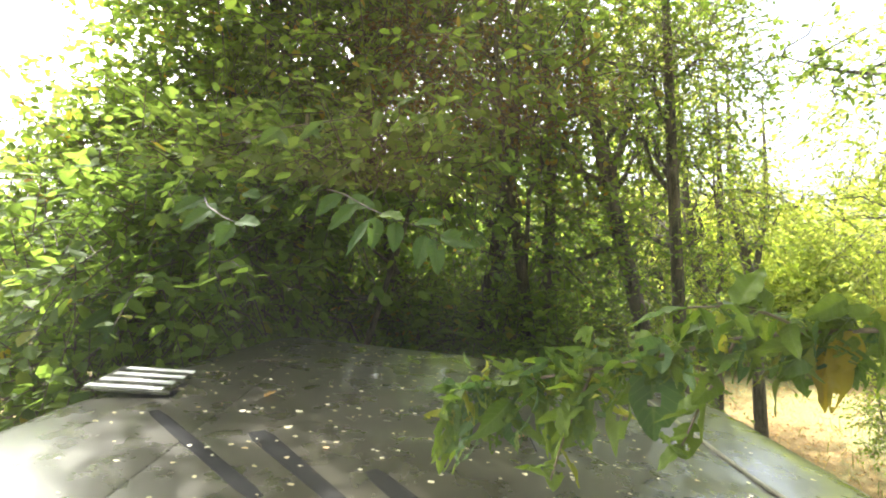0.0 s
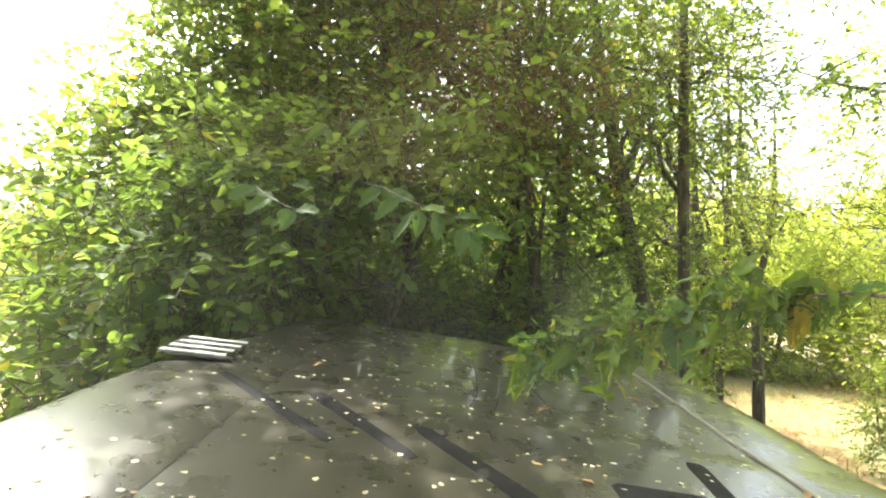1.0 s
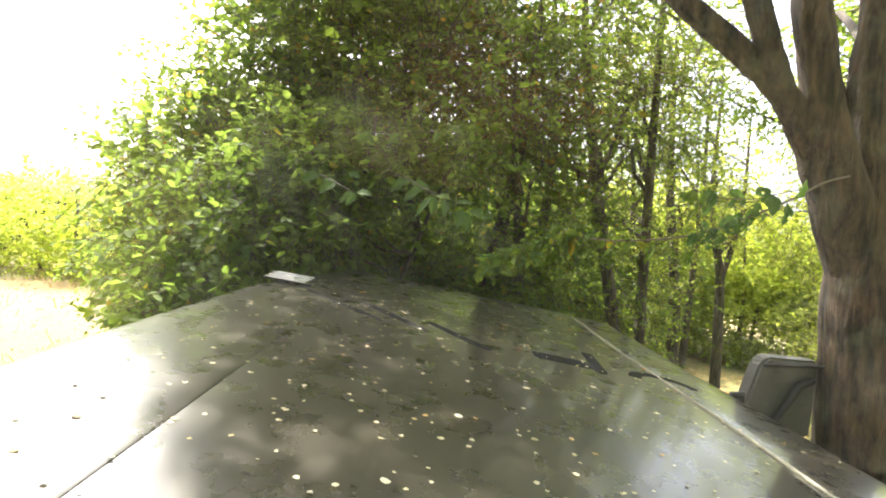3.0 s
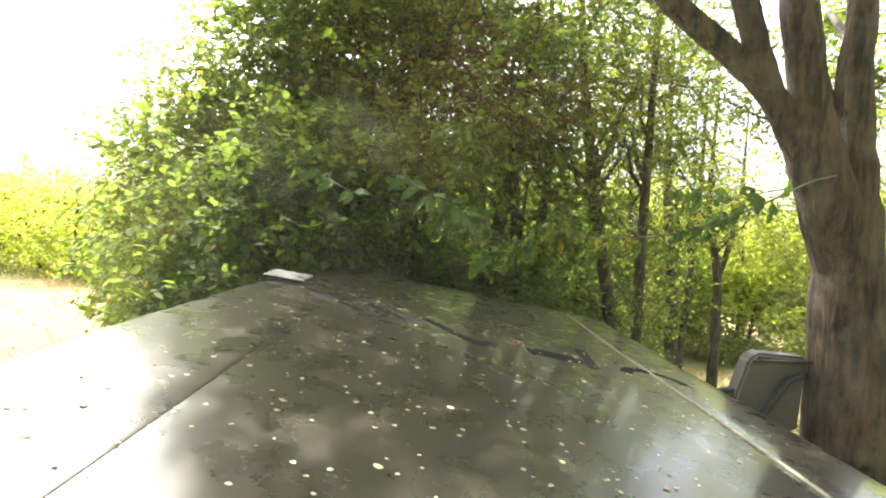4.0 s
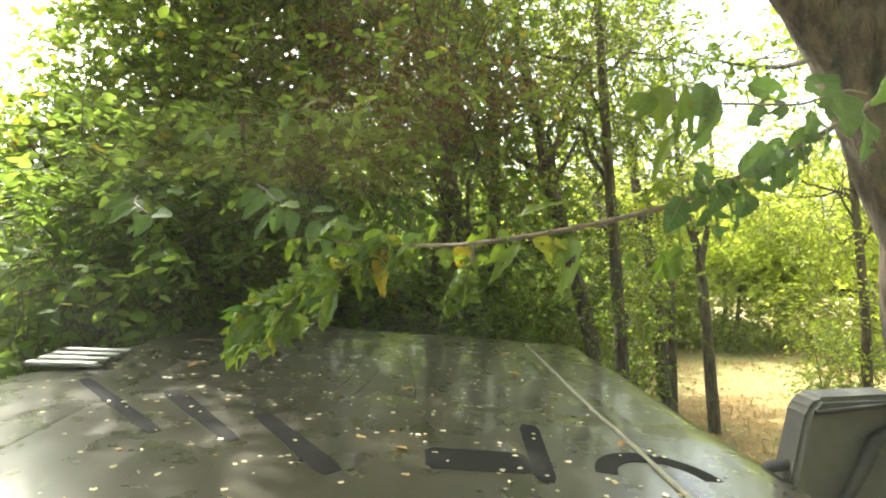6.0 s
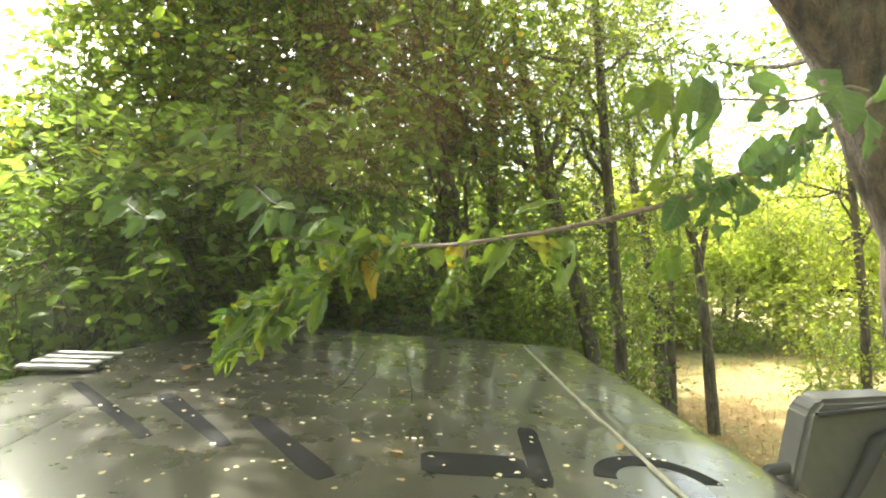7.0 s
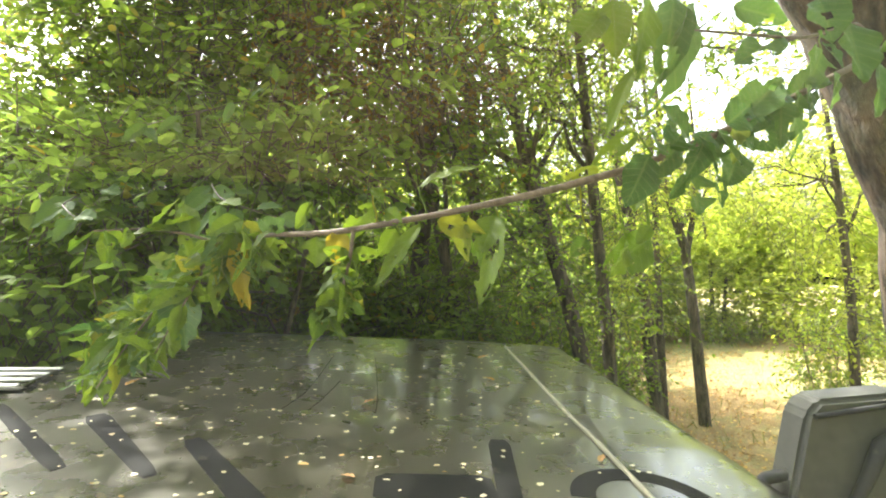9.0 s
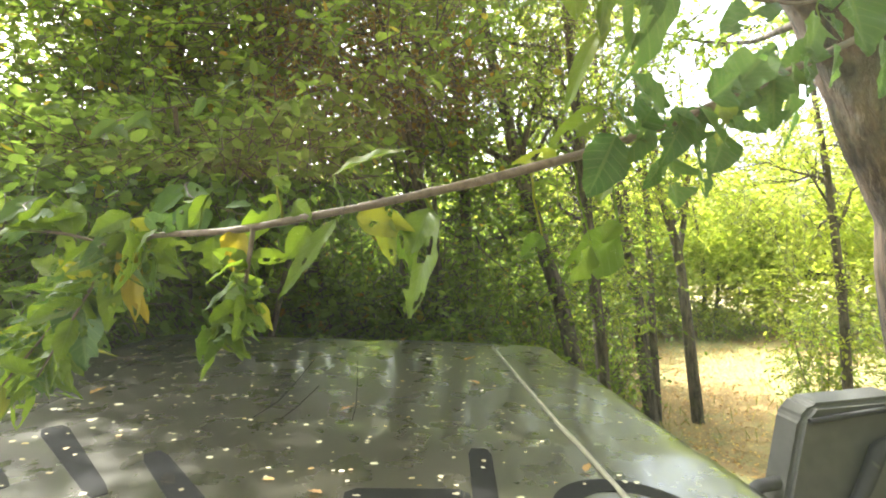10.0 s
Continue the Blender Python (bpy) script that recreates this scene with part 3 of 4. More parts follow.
old_tree = plant("old_tree", "thick rough-barked tree forking into leaning limbs over the clearing", "tree",
      [([(1.55, 1.15, -0.05), (1.47, 1.13, 0.5), (1.42, 1.12, 1.1), (1.37, 1.11, 1.6), (1.345, 1.11, 1.9), (1.325, 1.11, 2.15), (1.31, 1.10, 2.56), (1.37, 1.17, 3.6)], [0.22, 0.155, 0.135, 0.112, 0.095, 0.064, 0.047, 0.03]),
       ([(1.36, 1.12, 1.55), (1.29, 1.11, 1.78), (1.23, 1.11, 1.93), (1.15, 1.12, 2.08), (1.05, 1.12, 2.22), (0.96, 1.13, 2.32), (0.82, 1.14, 2.43), (0.65, 1.17, 2.56), (0.42, 1.37, 3.0), (0.2, 1.57, 3.9)], [0.07, 0.092, 0.082, 0.062, 0.048, 0.044, 0.044, 0.043, 0.038, 0.022]),
       ([(1.03, 1.11, 2.24), (0.97, 1.10, 2.33), (0.91, 1.09, 2.45), (0.86, 1.09, 2.58), (0.62, 1.12, 3.4)], [0.036, 0.04, 0.042, 0.042, 0.024]),
       ([(1.35, 1.11, 1.60), (1.26, 1.10, 1.88), (1.19, 1.09, 2.07), (1.12, 1.08, 2.28), (1.05, 1.07, 2.56), (0.95, 1.12, 3.6)], [0.07, 0.095, 0.072, 0.062, 0.06, 0.032]),
       ([(1.30, 1.12, 2.10), (1.25, 1.14, 2.28), (1.22, 1.18, 2.44), (1.17, 1.25, 2.75), (1.12, 1.3, 3.3)], [0.03, 0.02, 0.018, 0.016, 0.01])],
      # this crown is out of view, added overhead to keep sun off trunk and bonnet
      [(1.2, 1.0, 4.4, 1.2, 1.1, 0.6), (0.1, 0.9, 4.4, 1.2, 1.0, 0.6), (-0.9, 0.7, 4.3, 1.1, 1.0, 0.55), (0.6, -0.5, 4.3, 1.3, 1.2, 0.6)],
      2200, 19, BARK_BIG, LEAF_DARK, leaf=0.085, per=9, twig=0.36, limbs=12, sides=16, limb_from=0.9)


def build_bough(root, line, count, seed):
    """A thin side bough of a tree with small sparse leaves."""
    rng = np.random.default_rng(seed)
    off = -np.array(root.matrix_world.translation)
    fine = np.array([along(line, u) for u in np.linspace(0, 1, 30)])
    for _ in range(4):
        fine[1:-1] = (fine[:-2] + 2 * fine[1:-1] + fine[2:]) / 4
    pieces = [tube(fine + off, np.linspace(0.02, 0.003, 30), 6)]
    tips = []
    for k in range(9):
        p0 = along(fine, rng.uniform(0.45, 1.0))
        p1 = p0 + rng.normal(0, 1, 3) * [0.32, 0.28, 0.12]
        twig = bent(p0, p1, 0.02, 0.012, rng, 6)
        pieces.append(tube(twig + off, np.linspace(0.006, 0.002, 6), 5))
        tips.append(twig[1:])
    v, f = join(pieces)
    quads("bough", v, f, BARK, root, True)
    tips = np.concatenate(tips + [fine[14:]])
    tips = tips[rng.choice(len(tips), count)] + rng.normal(0, 0.03, (count, 3))
    lv, sv = sprays(tips, rng.normal(0, 0.5, (count, 3)), rng, 7, 0.2, 0.042, 0.5, 0.3)
    leafy = quads("bough_leaves", lv[0] + off, lv[1], LEAF_DARK, root)
    tagged(leafy, kind="stuff")


build_bough(old_tree, [(1.38, 1.14, 2.15), (1.75, 1.8, 2.35), (2.1, 2.4, 2.55), (2.08, 2.72, 2.70), (1.88, 2.89, 2.86)], 75, 191)
build_bough(old_tree, [(1.31, 1.11, 2.45), (1.6, 1.6, 2.85), (1.9, 2.0, 3.05), (2.25, 2.4, 3.15)], 120, 192)
build_bough(old_tree, [(1.32, 1.12, 2.3), (1.7, 1.5, 2.55), (2.0, 1.75, 2.65), (2.4, 2.0, 2.7)], 90, 193)

# sunlit growth beyond the track, and far field bushes heightened to hide the horizon from the camera
for i, (x, y, h, w) in enumerate([(6.2, 13.8, 4.6, 2.4), (9.2, 13.2, 4.8, 2.5), (12.0, 11.5, 5.0, 2.7), (8.5, 16.5, 5.4, 3.0), (3.4, 12.0, 4.2, 2.2), (12.5, 7.5, 4.6, 2.4), (1.0, 9.5, 3.6, 2.0), (-1.5, 9.0, 3.2, 1.8)]):
    g = float(fall(x, y))
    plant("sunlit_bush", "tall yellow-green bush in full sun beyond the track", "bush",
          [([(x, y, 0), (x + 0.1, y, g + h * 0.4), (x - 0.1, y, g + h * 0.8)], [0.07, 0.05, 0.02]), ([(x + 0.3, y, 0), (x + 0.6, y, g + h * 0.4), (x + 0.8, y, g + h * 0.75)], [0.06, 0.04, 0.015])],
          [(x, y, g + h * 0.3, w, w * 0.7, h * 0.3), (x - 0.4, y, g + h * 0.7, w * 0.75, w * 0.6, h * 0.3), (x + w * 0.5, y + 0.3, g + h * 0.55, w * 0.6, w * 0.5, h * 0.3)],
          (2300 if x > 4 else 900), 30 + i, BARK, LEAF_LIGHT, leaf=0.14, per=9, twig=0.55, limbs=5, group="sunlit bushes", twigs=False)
for i, (x, y, h, w) in enumerate([(-8.6, 11.5, 2.6, 1.8), (-10.2, 12.6, 2.7, 1.8), (-12.5, 12.0, 2.8, 2.0), (-7.0, 14.5, 2.9, 1.9), (-14.5, 9.0, 2.8, 2.2), (-4.5, 15.0, 2.9, 2.0), (-17.0, 12.0, 3.0, 2.4), (-12.0, 15.5, 3.1, 2.4)]):
    plant("field_bush", "pale green bush at the far side of the bright clearing, heightened to hide the horizon", "bush",
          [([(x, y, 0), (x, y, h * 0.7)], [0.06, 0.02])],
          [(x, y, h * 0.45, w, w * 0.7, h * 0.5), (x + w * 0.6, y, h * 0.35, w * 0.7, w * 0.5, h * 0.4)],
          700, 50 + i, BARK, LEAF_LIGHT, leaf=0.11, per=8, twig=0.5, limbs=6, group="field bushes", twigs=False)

# low growth at the feet of the trees
for i, (x, y, h, w) in enumerate([(1.35, 3.7, 0.8, 0.5), (2.1, 5.0, 1.0, 0.6), (2.75, 5.9, 1.0, 0.6), (6.1, 6.3, 1.5, 0.65), (6.7, 5.6, 1.7, 0.9), (0.9, 5.6, 1.5, 0.8), (5.4, 12.0, 1.2, 1.4), (8.4, 11.8, 1.0, 1.5), (6.9, 12.3, 1.9, 1.3), (7.6, 14.0, 2.2, 1.8), (10.2, 12.6, 2.0, 1.7), (3.4, 7.6, 1.4, 0.8)]):
    g = float(fall(x, y))
    plant("undergrowth_bush", "low straggling bush with thin stems under the trees", "bush",
          [([(x, y, 0), (x + 0.1, y, g + h * 0.5), (x + 0.2, y, g + h)], [0.014, 0.011, 0.004]), ([(x - 0.1, y, 0), (x - 0.25, y + 0.1, g + h * 0.5), (x - 0.4, y, g + h * 0.9)], [0.012, 0.009, 0.004]), ([(x, y + 0.1, 0), (x + 0.35, y, g + h * 0.45), (x + 0.6, y, g + h * 0.75)], [0.012, 0.009, 0.004])],
          [(x, y, g + h * 0.55, w, w * 0.7, h * 0.45)], (330 if x > 5.5 else 170), 110 + i, BARK, LEAF_MID, leaf=0.055, per=8, twig=0.3, limbs=9, group="undergrowth", shell=0.15, sides=5)
plant("thicket_tree", "half-dead thicket tree with rusty brown leaves, tinted partly for lens flare", "tree",
      [([(0.75, 3.9, 0), (0.7, 3.8, 1.3), (0.5, 3.6, 2.4), (0.4, 3.4, 3.2)], [0.05, 0.045, 0.03, 0.012])],
      [(0.45, 3.35, 2.75, 0.65, 0.4, 0.3), (0.0, 3.4, 3.1, 0.5, 0.4, 0.3)], 260, 140, BARK, LEAF_RUST, leaf=0.045, per=9, twig=0.3, limbs=14, group="thicket trees", shell=0.2)

# shrubs added to deepen the shade in the hollow and between the trunks
for i, (x, y, h, w) in enumerate([(-0.5, 4.9, 1.9, 0.9), (0.7, 5.0, 2.0, 0.9), (1.6, 5.6, 1.7, 0.7), (0.0, 6.2, 2.6, 1.2), (-1.6, 5.6, 2.4, 1.2), (-0.45, 3.75, 1.7, 0.8), (0.45, 3.7, 1.5, 0.7), (1.75, 6.4, 2.2, 0.75), (2.5, 7.0, 2.3, 0.8), (1.0, 6.4, 2.4, 0.8)]):
    plant("thicket_shrub", "dark dense shrub filling the foot of the thicket", "shrub",
          [([(x, y, 0), (x + 0.1, y, h * 0.5), (x + 0.2, y, h)], [0.02, 0.015, 0.005]), ([(x - 0.1, y, 0), (x - 0.3, y + 0.1, h * 0.5), (x - 0.5, y, h * 0.9)], [0.02, 0.014, 0.005])],
          [(x, y, h * 0.5, w, w * 0.6, h * 0.5)], 1500, 150 + i, BARK, LEAF_DARK, leaf=0.066, per=9, twig=0.32, limbs=10, group="thicket shrubs", shell=0.1, sides=6)

# unseen tall trees added beside and behind the camera to cut sky light and sun
for i, (x, y, h, w) in enumerate([(-4.5, -5.5, 6.5, 2.4), (-1.0, -6.5, 7.5, 2.6), (2.8, -6.0, 7.0, 2.6), (5.5, -3.5, 6.5, 2.4), (6.0, 0.5, 6.0, 2.0), (-4.8, -1.2, 7.2, 1.9)]):
    plant("shade_tree", "tall unseen leafy tree added at the near side to cut light", "tree",
          [([(x, y, 0), (x + 0.1, y, h * 0.35), (x - 0.1, y, h * 0.85)], [0.16, 0.13, 0.04])],
          [(x, y, h * 0.45, w, w * 0.8, h * 0.3), (x, y, h * 0.75, w * 0.9, w * 0.8, h * 0.3)],
          1100, 80 + i, BARK, LEAF_DARK, leaf=0.14, per=9, twig=0.6, limbs=8, group="backing trees", twigs=False)

# the wood goes on behind the thicket; the last tree is added to shade the track
for i, (x, y, h, w) in enumerate([(-2.9, 7.0, 3.4, 1.2), (-1.2, 7.6, 3.8, 1.5), (0.9, 7.2, 3.5, 1.4), (2.4, 8.6, 4.3, 1.6), (3.6, 9.0, 4.9, 1.5)]):
    g = float(fall(x, y))
    plant("wood_tree", "leafy green tree deeper in the wood behind the thicket", "tree",
          [([(x, y, 0), (x + 0.1, y, g + h * 0.4), (x - 0.1, y, g + h * 0.9)], [0.09, 0.07, 0.02])],
          [(x, y, g + h * 0.3, w * 0.9, w * 0.7, h * 0.22), (x + 0.2, y, g + h * 0.55, w, w * 0.8, h * 0.22), (x - 0.1, y, g + h * 0.8, w * 0.8, w * 0.7, h * 0.2)],
          800, 170 + i, BARK, LEAF_MID, leaf=0.10, per=9, twig=0.45, limbs=9, group="wood trees", twigs=False)

# ---- the vehicle whose bonnet the camera looks over ----
# x across, y forwards, z up from the bonnet's top; it leans over to the low side of the clearing
VEHICLE = pose(0.1974, 0.2681, 1.1962, 2.71, 6.41, -1.48)
H = 0.44
LEFT_EDGE, RIGHT_EDGE, LEFT_SEAM, SEAM = -2.62 * H, 1.75 * H, -1.80 * H, 1.04 * H


def box_part(name, size, centre, mat, parent, bev=0.006, label="", rot=None):
    bm = bmesh.new()
    bmesh.ops.create_cube(bm, size=1)
    bmesh.ops.scale(bm, vec=size, verts=bm.verts)
    bmesh.ops.bevel(bm, geom=bm.edges[:], offset=bev, segments=2, affect="EDGES")
    if rot is not None:
        bmesh.ops.transform(bm, matrix=rot, verts=bm.verts)
    bmesh.ops.translate(bm, vec=centre, verts=bm.verts)
    return part(name, bm, mat, parent, label)


def sheet(name, grid, thick, mat, parent, label=""):
    """A pressed panel with thickness from a grid of places (rows, columns, 3)."""
    r, c, _ = grid.shape
    top = grid.reshape(-1, 3)
    v = np.concatenate([top, top - [0, 0, thick]])
    n = r * c
    f = []
    for i in range(r - 1):
        for j in range(c - 1):
            a = i * c + j
            f += [(a, a + 1, a + c + 1, a + c), (n + a, n + a + c, n + a + c + 1, n + a + 1)]
    edge = [i * c for i in range(r)] + [(r - 1) * c + j for j in range(1, c)] + [i * c + c - 1 for i in range(r - 2, -1, -1)] + [j for j in range(c - 2, 0, -1)]
    m = len(edge)
    v = np.concatenate([v, top[edge], top[edge] - [0, 0, thick]])      # the rim has corners of its own, so that it shades crisply
    for a in range(m):
        b = (a + 1) % m
        f.append((2 * n + a, 2 * n + b, 2 * n + m + b, 2 * n + m + a))
    return quads(name, v, f, mat, parent, True, label)


def step(v):
    v = np.clip(v, 0, 1)
    return v * v * (3 - 2 * v)


def nose(x):
    """Where the panels end in front, across the vehicle."""
    x = np.asarray(x, float)
    return 4.98 * H - 0.055 * np.maximum(0, x / H - 0.2) ** 1.6 * H * 1.6 - 0.02 * np.maximum(0, -1.6 - x / H) ** 2 * H


def left_edge(y):
    return np.interp(y / H, [0, 2.5, 3.2, 3.8, 4.3, 4.7, 4.9], [-2.66, -2.66, -2.60, -2.48, -2.34, -2.20, -2.10]) * H


def right_edge(y):
    return np.interp(y / H, [0, 2.4, 4.0, 4.3, 4.5], [1.76, 1.74, 1.73, 1.72, 1.66]) * H


def bonnet_height(x, y):
    """The pressed top: nearly flat, a low crease across it, and a nose that rolls over."""
    x, y = np.asarray(x, float), np.asarray(y, float)
    z = 0.006 * (1 - ((x + 0.15) / 0.6) ** 2) * step((nose(x) - y) / 0.3)
    z = z + 0.006 * step((1.22 - 0.10 * (x + 0.3) - y) / 0.05) + 0.010 * step((1.2 - y) / 1.0)
    z = z - 0.10 * np.clip((y - (nose(x) - 0.035)) / 0.07, 0, 1.5) ** 2
    return z + 0.0006 * np.sin(x * 5 + y * 3)


HINGE = -0.45
CURVED_LINES = [((-0.23, 1.78), (-0.235, 1.52), (-0.245, 1.34), (-0.275, 1.22)), ((-0.165, 1.47), (-0.19, 1.30), (-0.21, 1.215)), ((-0.08, 1.77), (-0.06, 1.53), (-0.045, 1.31), (-0.045, 1.205))]


def build_vehicle():
    car = thing("off_road_vehicle", VEHICLE, "dusty dark grey off-road vehicle with petals on its bonnet", "vehicle")

    def panel(name, x0, x1, y0, steps, cols, label=""):
        """A top panel between two lines across x, from y0 to the nose."""
        us = np.linspace(0, 1, cols)
        ts = np.concatenate([np.linspace(0, 0.93, steps), np.linspace(0.94, 1.0, 9)])
        g = np.zeros((len(ts), cols, 3))
        for i, t in enumerate(ts):
            for j, u in enumerate(us):
                x = x0 + (x1 - x0) * u
                y = y0 + (float(nose(x)) + 0.03 - y0) * t
                g[i, j] = (x, y, float(bonnet_height(x, y)) - (0.0015 if j in (0, cols - 1) else 0))
        return sheet(name, g, 0.018, PAINT, car, label)

    panel("bonnet", LEFT_SEAM + 0.001, SEAM - 0.003, HINGE, 60, 33)
    for side, seam, edge in ((-1, LEFT_SEAM, left_edge), (1, SEAM, right_edge)):
        prof = [(0.0, -0.0012), (0.02, 0.0), (0.25, 0.001), (0.5, 0.001), (0.7, -0.001), (0.85, -0.004), (0.93, -0.009), (0.98, -0.020), (1.0, -0.05), (1.005, -0.16), (1.005, -0.42)]
        ys = np.concatenate([np.linspace(HINGE, 1.8, 40), np.linspace(1.83, 2.22, 14)])
        g = np.zeros((len(ys), len(prof), 3))
        for i, y in enumerate(ys):
            for j, (u, dz) in enumerate(prof):
                x = seam + side * 0.001 + (float(edge(y)) - seam) * u
                yy = HINGE + (y - HINGE) * (float(nose(x)) + 0.03 - HINGE) / (2.22 - HINGE)
                g[i, j] = (x, yy, float(bonnet_height(x, yy)) + dz)
        sheet("front_wing", g, 0.012, PAINT, car)
        mid = 0.5 * (seam + float(edge(1.9)))
        box_part("headlamp", (0.22, 0.05, 0.18), (mid, float(nose(mid)) + 0.0, -0.22), GLASS_LAMP, car, 0.02, "cloudy headlamp")
        box_part("sill", (0.05, 1.3, 0.10), (float(edge(0.3)) - side * 0.03, 0.10, -0.50), PAINT, car, 0.015)
    mid = 0.5 * (LEFT_SEAM + SEAM)
    box_part("grille", (0.9, 0.04, 0.24), (mid, 2.15, -0.24), RUBBER, car, 0.01)
    for i in range(7):
        box_part("grille_bar", (0.03, 0.02, 0.22), (mid - 0.36 + 0.12 * i, 2.175, -0.24), STEEL, car, 0.006)
    box_part("bumper", (1.7, 0.16, 0.18), (mid, 2.22, -0.52), STEEL, car, 0.03)
    box_part("engine_bay", (1.1, 1.7, 0.34), (mid, 1.22, -0.24), RUBBER, car, 0.02)
    # khaki strip along the seam
    ys = np.linspace(HINGE, 4.68 * H, 30)
    v, f = tube([(SEAM, y, float(bonnet_height(SEAM, y)) + 0.001) for y in ys], [0.0055] * 30, 8)
    quads("seam_trim", v, f, TRIM, car, True, "pale khaki trim strip")
    # louvred air intake on the wing
    cx, cy = -2.43 * H, 3.22 * H
    rot = Matrix.Rotation(radians(8), 4, "Z")
    intake = box_part("air_intake", (0.20, 0.22, 0.006), (cx, cy, 0.004), PAINT, car, 0.004, rot=rot)
    for i in range(4):
        box_part("louvre", (0.18, 0.024, 0.003), (cx, cy - 0.081 + 0.054 * i, 0.008), WHITE, intake, 0.0015, "white louvre", rot=rot)
    # dark bars added for dashboard reflections, placed to fit the camera's view
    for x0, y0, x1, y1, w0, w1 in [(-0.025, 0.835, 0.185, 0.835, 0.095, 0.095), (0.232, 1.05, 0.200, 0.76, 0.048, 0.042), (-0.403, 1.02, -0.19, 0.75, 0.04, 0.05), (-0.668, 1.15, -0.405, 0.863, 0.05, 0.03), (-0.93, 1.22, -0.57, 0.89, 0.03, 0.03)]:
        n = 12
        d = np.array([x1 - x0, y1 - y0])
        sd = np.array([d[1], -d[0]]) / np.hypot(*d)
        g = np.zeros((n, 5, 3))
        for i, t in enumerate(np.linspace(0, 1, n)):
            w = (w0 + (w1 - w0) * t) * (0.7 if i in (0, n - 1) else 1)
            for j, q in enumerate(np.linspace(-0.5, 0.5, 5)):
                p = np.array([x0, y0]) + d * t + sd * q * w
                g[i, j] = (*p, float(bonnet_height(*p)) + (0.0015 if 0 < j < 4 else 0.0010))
        sheet("dash_reflection_bar", g, 0.002, MATT, car, "dark bar added for a dashboard reflection")
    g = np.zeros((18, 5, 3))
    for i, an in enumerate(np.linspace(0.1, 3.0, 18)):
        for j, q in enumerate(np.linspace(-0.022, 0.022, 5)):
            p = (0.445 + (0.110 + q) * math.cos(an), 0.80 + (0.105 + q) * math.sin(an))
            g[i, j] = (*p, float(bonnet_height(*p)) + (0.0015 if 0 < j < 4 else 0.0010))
    sheet("dash_reflection_bar", g, 0.002, MATT, car, "curved dark bar added for a dashboard reflection")
    build_reflection_slab(car)
    # thin dark curved lines
    for pts in CURVED_LINES:
        v, f = tube(np.array([(x, y, float(bonnet_height(x, y)) + 0.0006) for x, y in np.stack([np.interp(np.linspace(0, 1, 14), np.linspace(0, 1, len(pts)), [p[k] for p in pts]) for k in (0, 1)], 1)]), [0.0011] * 14, 6)
        quads("curved_line", v, f, MATT, car, True, "thin dark curved line")
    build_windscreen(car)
    # wheels on the ground
    inv = VEHICLE.inverted()
    for x in (LEFT_EDGE + 0.14, RIGHT_EDGE - 0.14):
        r = 0.40
        hub = VEHICLE @ Vector((x, 1.62, -0.8))
        hub.z = r - 0.01 + float(fall(hub.x, hub.y))
        c = inv @ hub
        wheel = new("wheel")
        wheel.parent = car
        for nm, mat, rad, wid in (("tyre", RUBBER, r, 0.22), ("rim", STEEL, r * 0.58, 0.23)):
            bm = bmesh.new()
            bmesh.ops.create_cone(bm, cap_ends=True, segments=40, radius1=rad, radius2=rad, depth=wid)
            bmesh.ops.bevel(bm, geom=[e for e in bm.edges if abs(e.verts[0].co.z - e.verts[1].co.z) < 1e-5], offset=0.03, segments=3, affect="EDGES")
            if nm == "tyre":
                bmesh.ops.inset_individual(bm, faces=[q for q in bm.faces if abs(q.normal.z) < 0.1], thickness=0.008, depth=-0.012)
            bmesh.ops.rotate(bm, matrix=Matrix.Rotation(radians(90), 3, "Y"), verts=bm.verts)
            bmesh.ops.translate(bm, vec=c, verts=bm.verts)
            part(nm, bm, mat, wheel)
    return car


def rounded_slab(outline, depth, radius):
    """A slab with a rounded rim, from corners in its own plane (x, z), thick along y."""
    bm = bmesh.new()
    face = bm.faces.new([bm.verts.new((x, 0, z)) for x, z in outline])
    out = bmesh.ops.extrude_face_region(bm, geom=[face])
    bmesh.ops.translate(bm, vec=(0, depth, 0), verts=[q for q in out["geom"] if isinstance(q, bmesh.types.BMVert)])
    bmesh.ops.bevel(bm, geom=bm.edges[:], offset=radius, segments=3, affect="EDGES")
    return bm


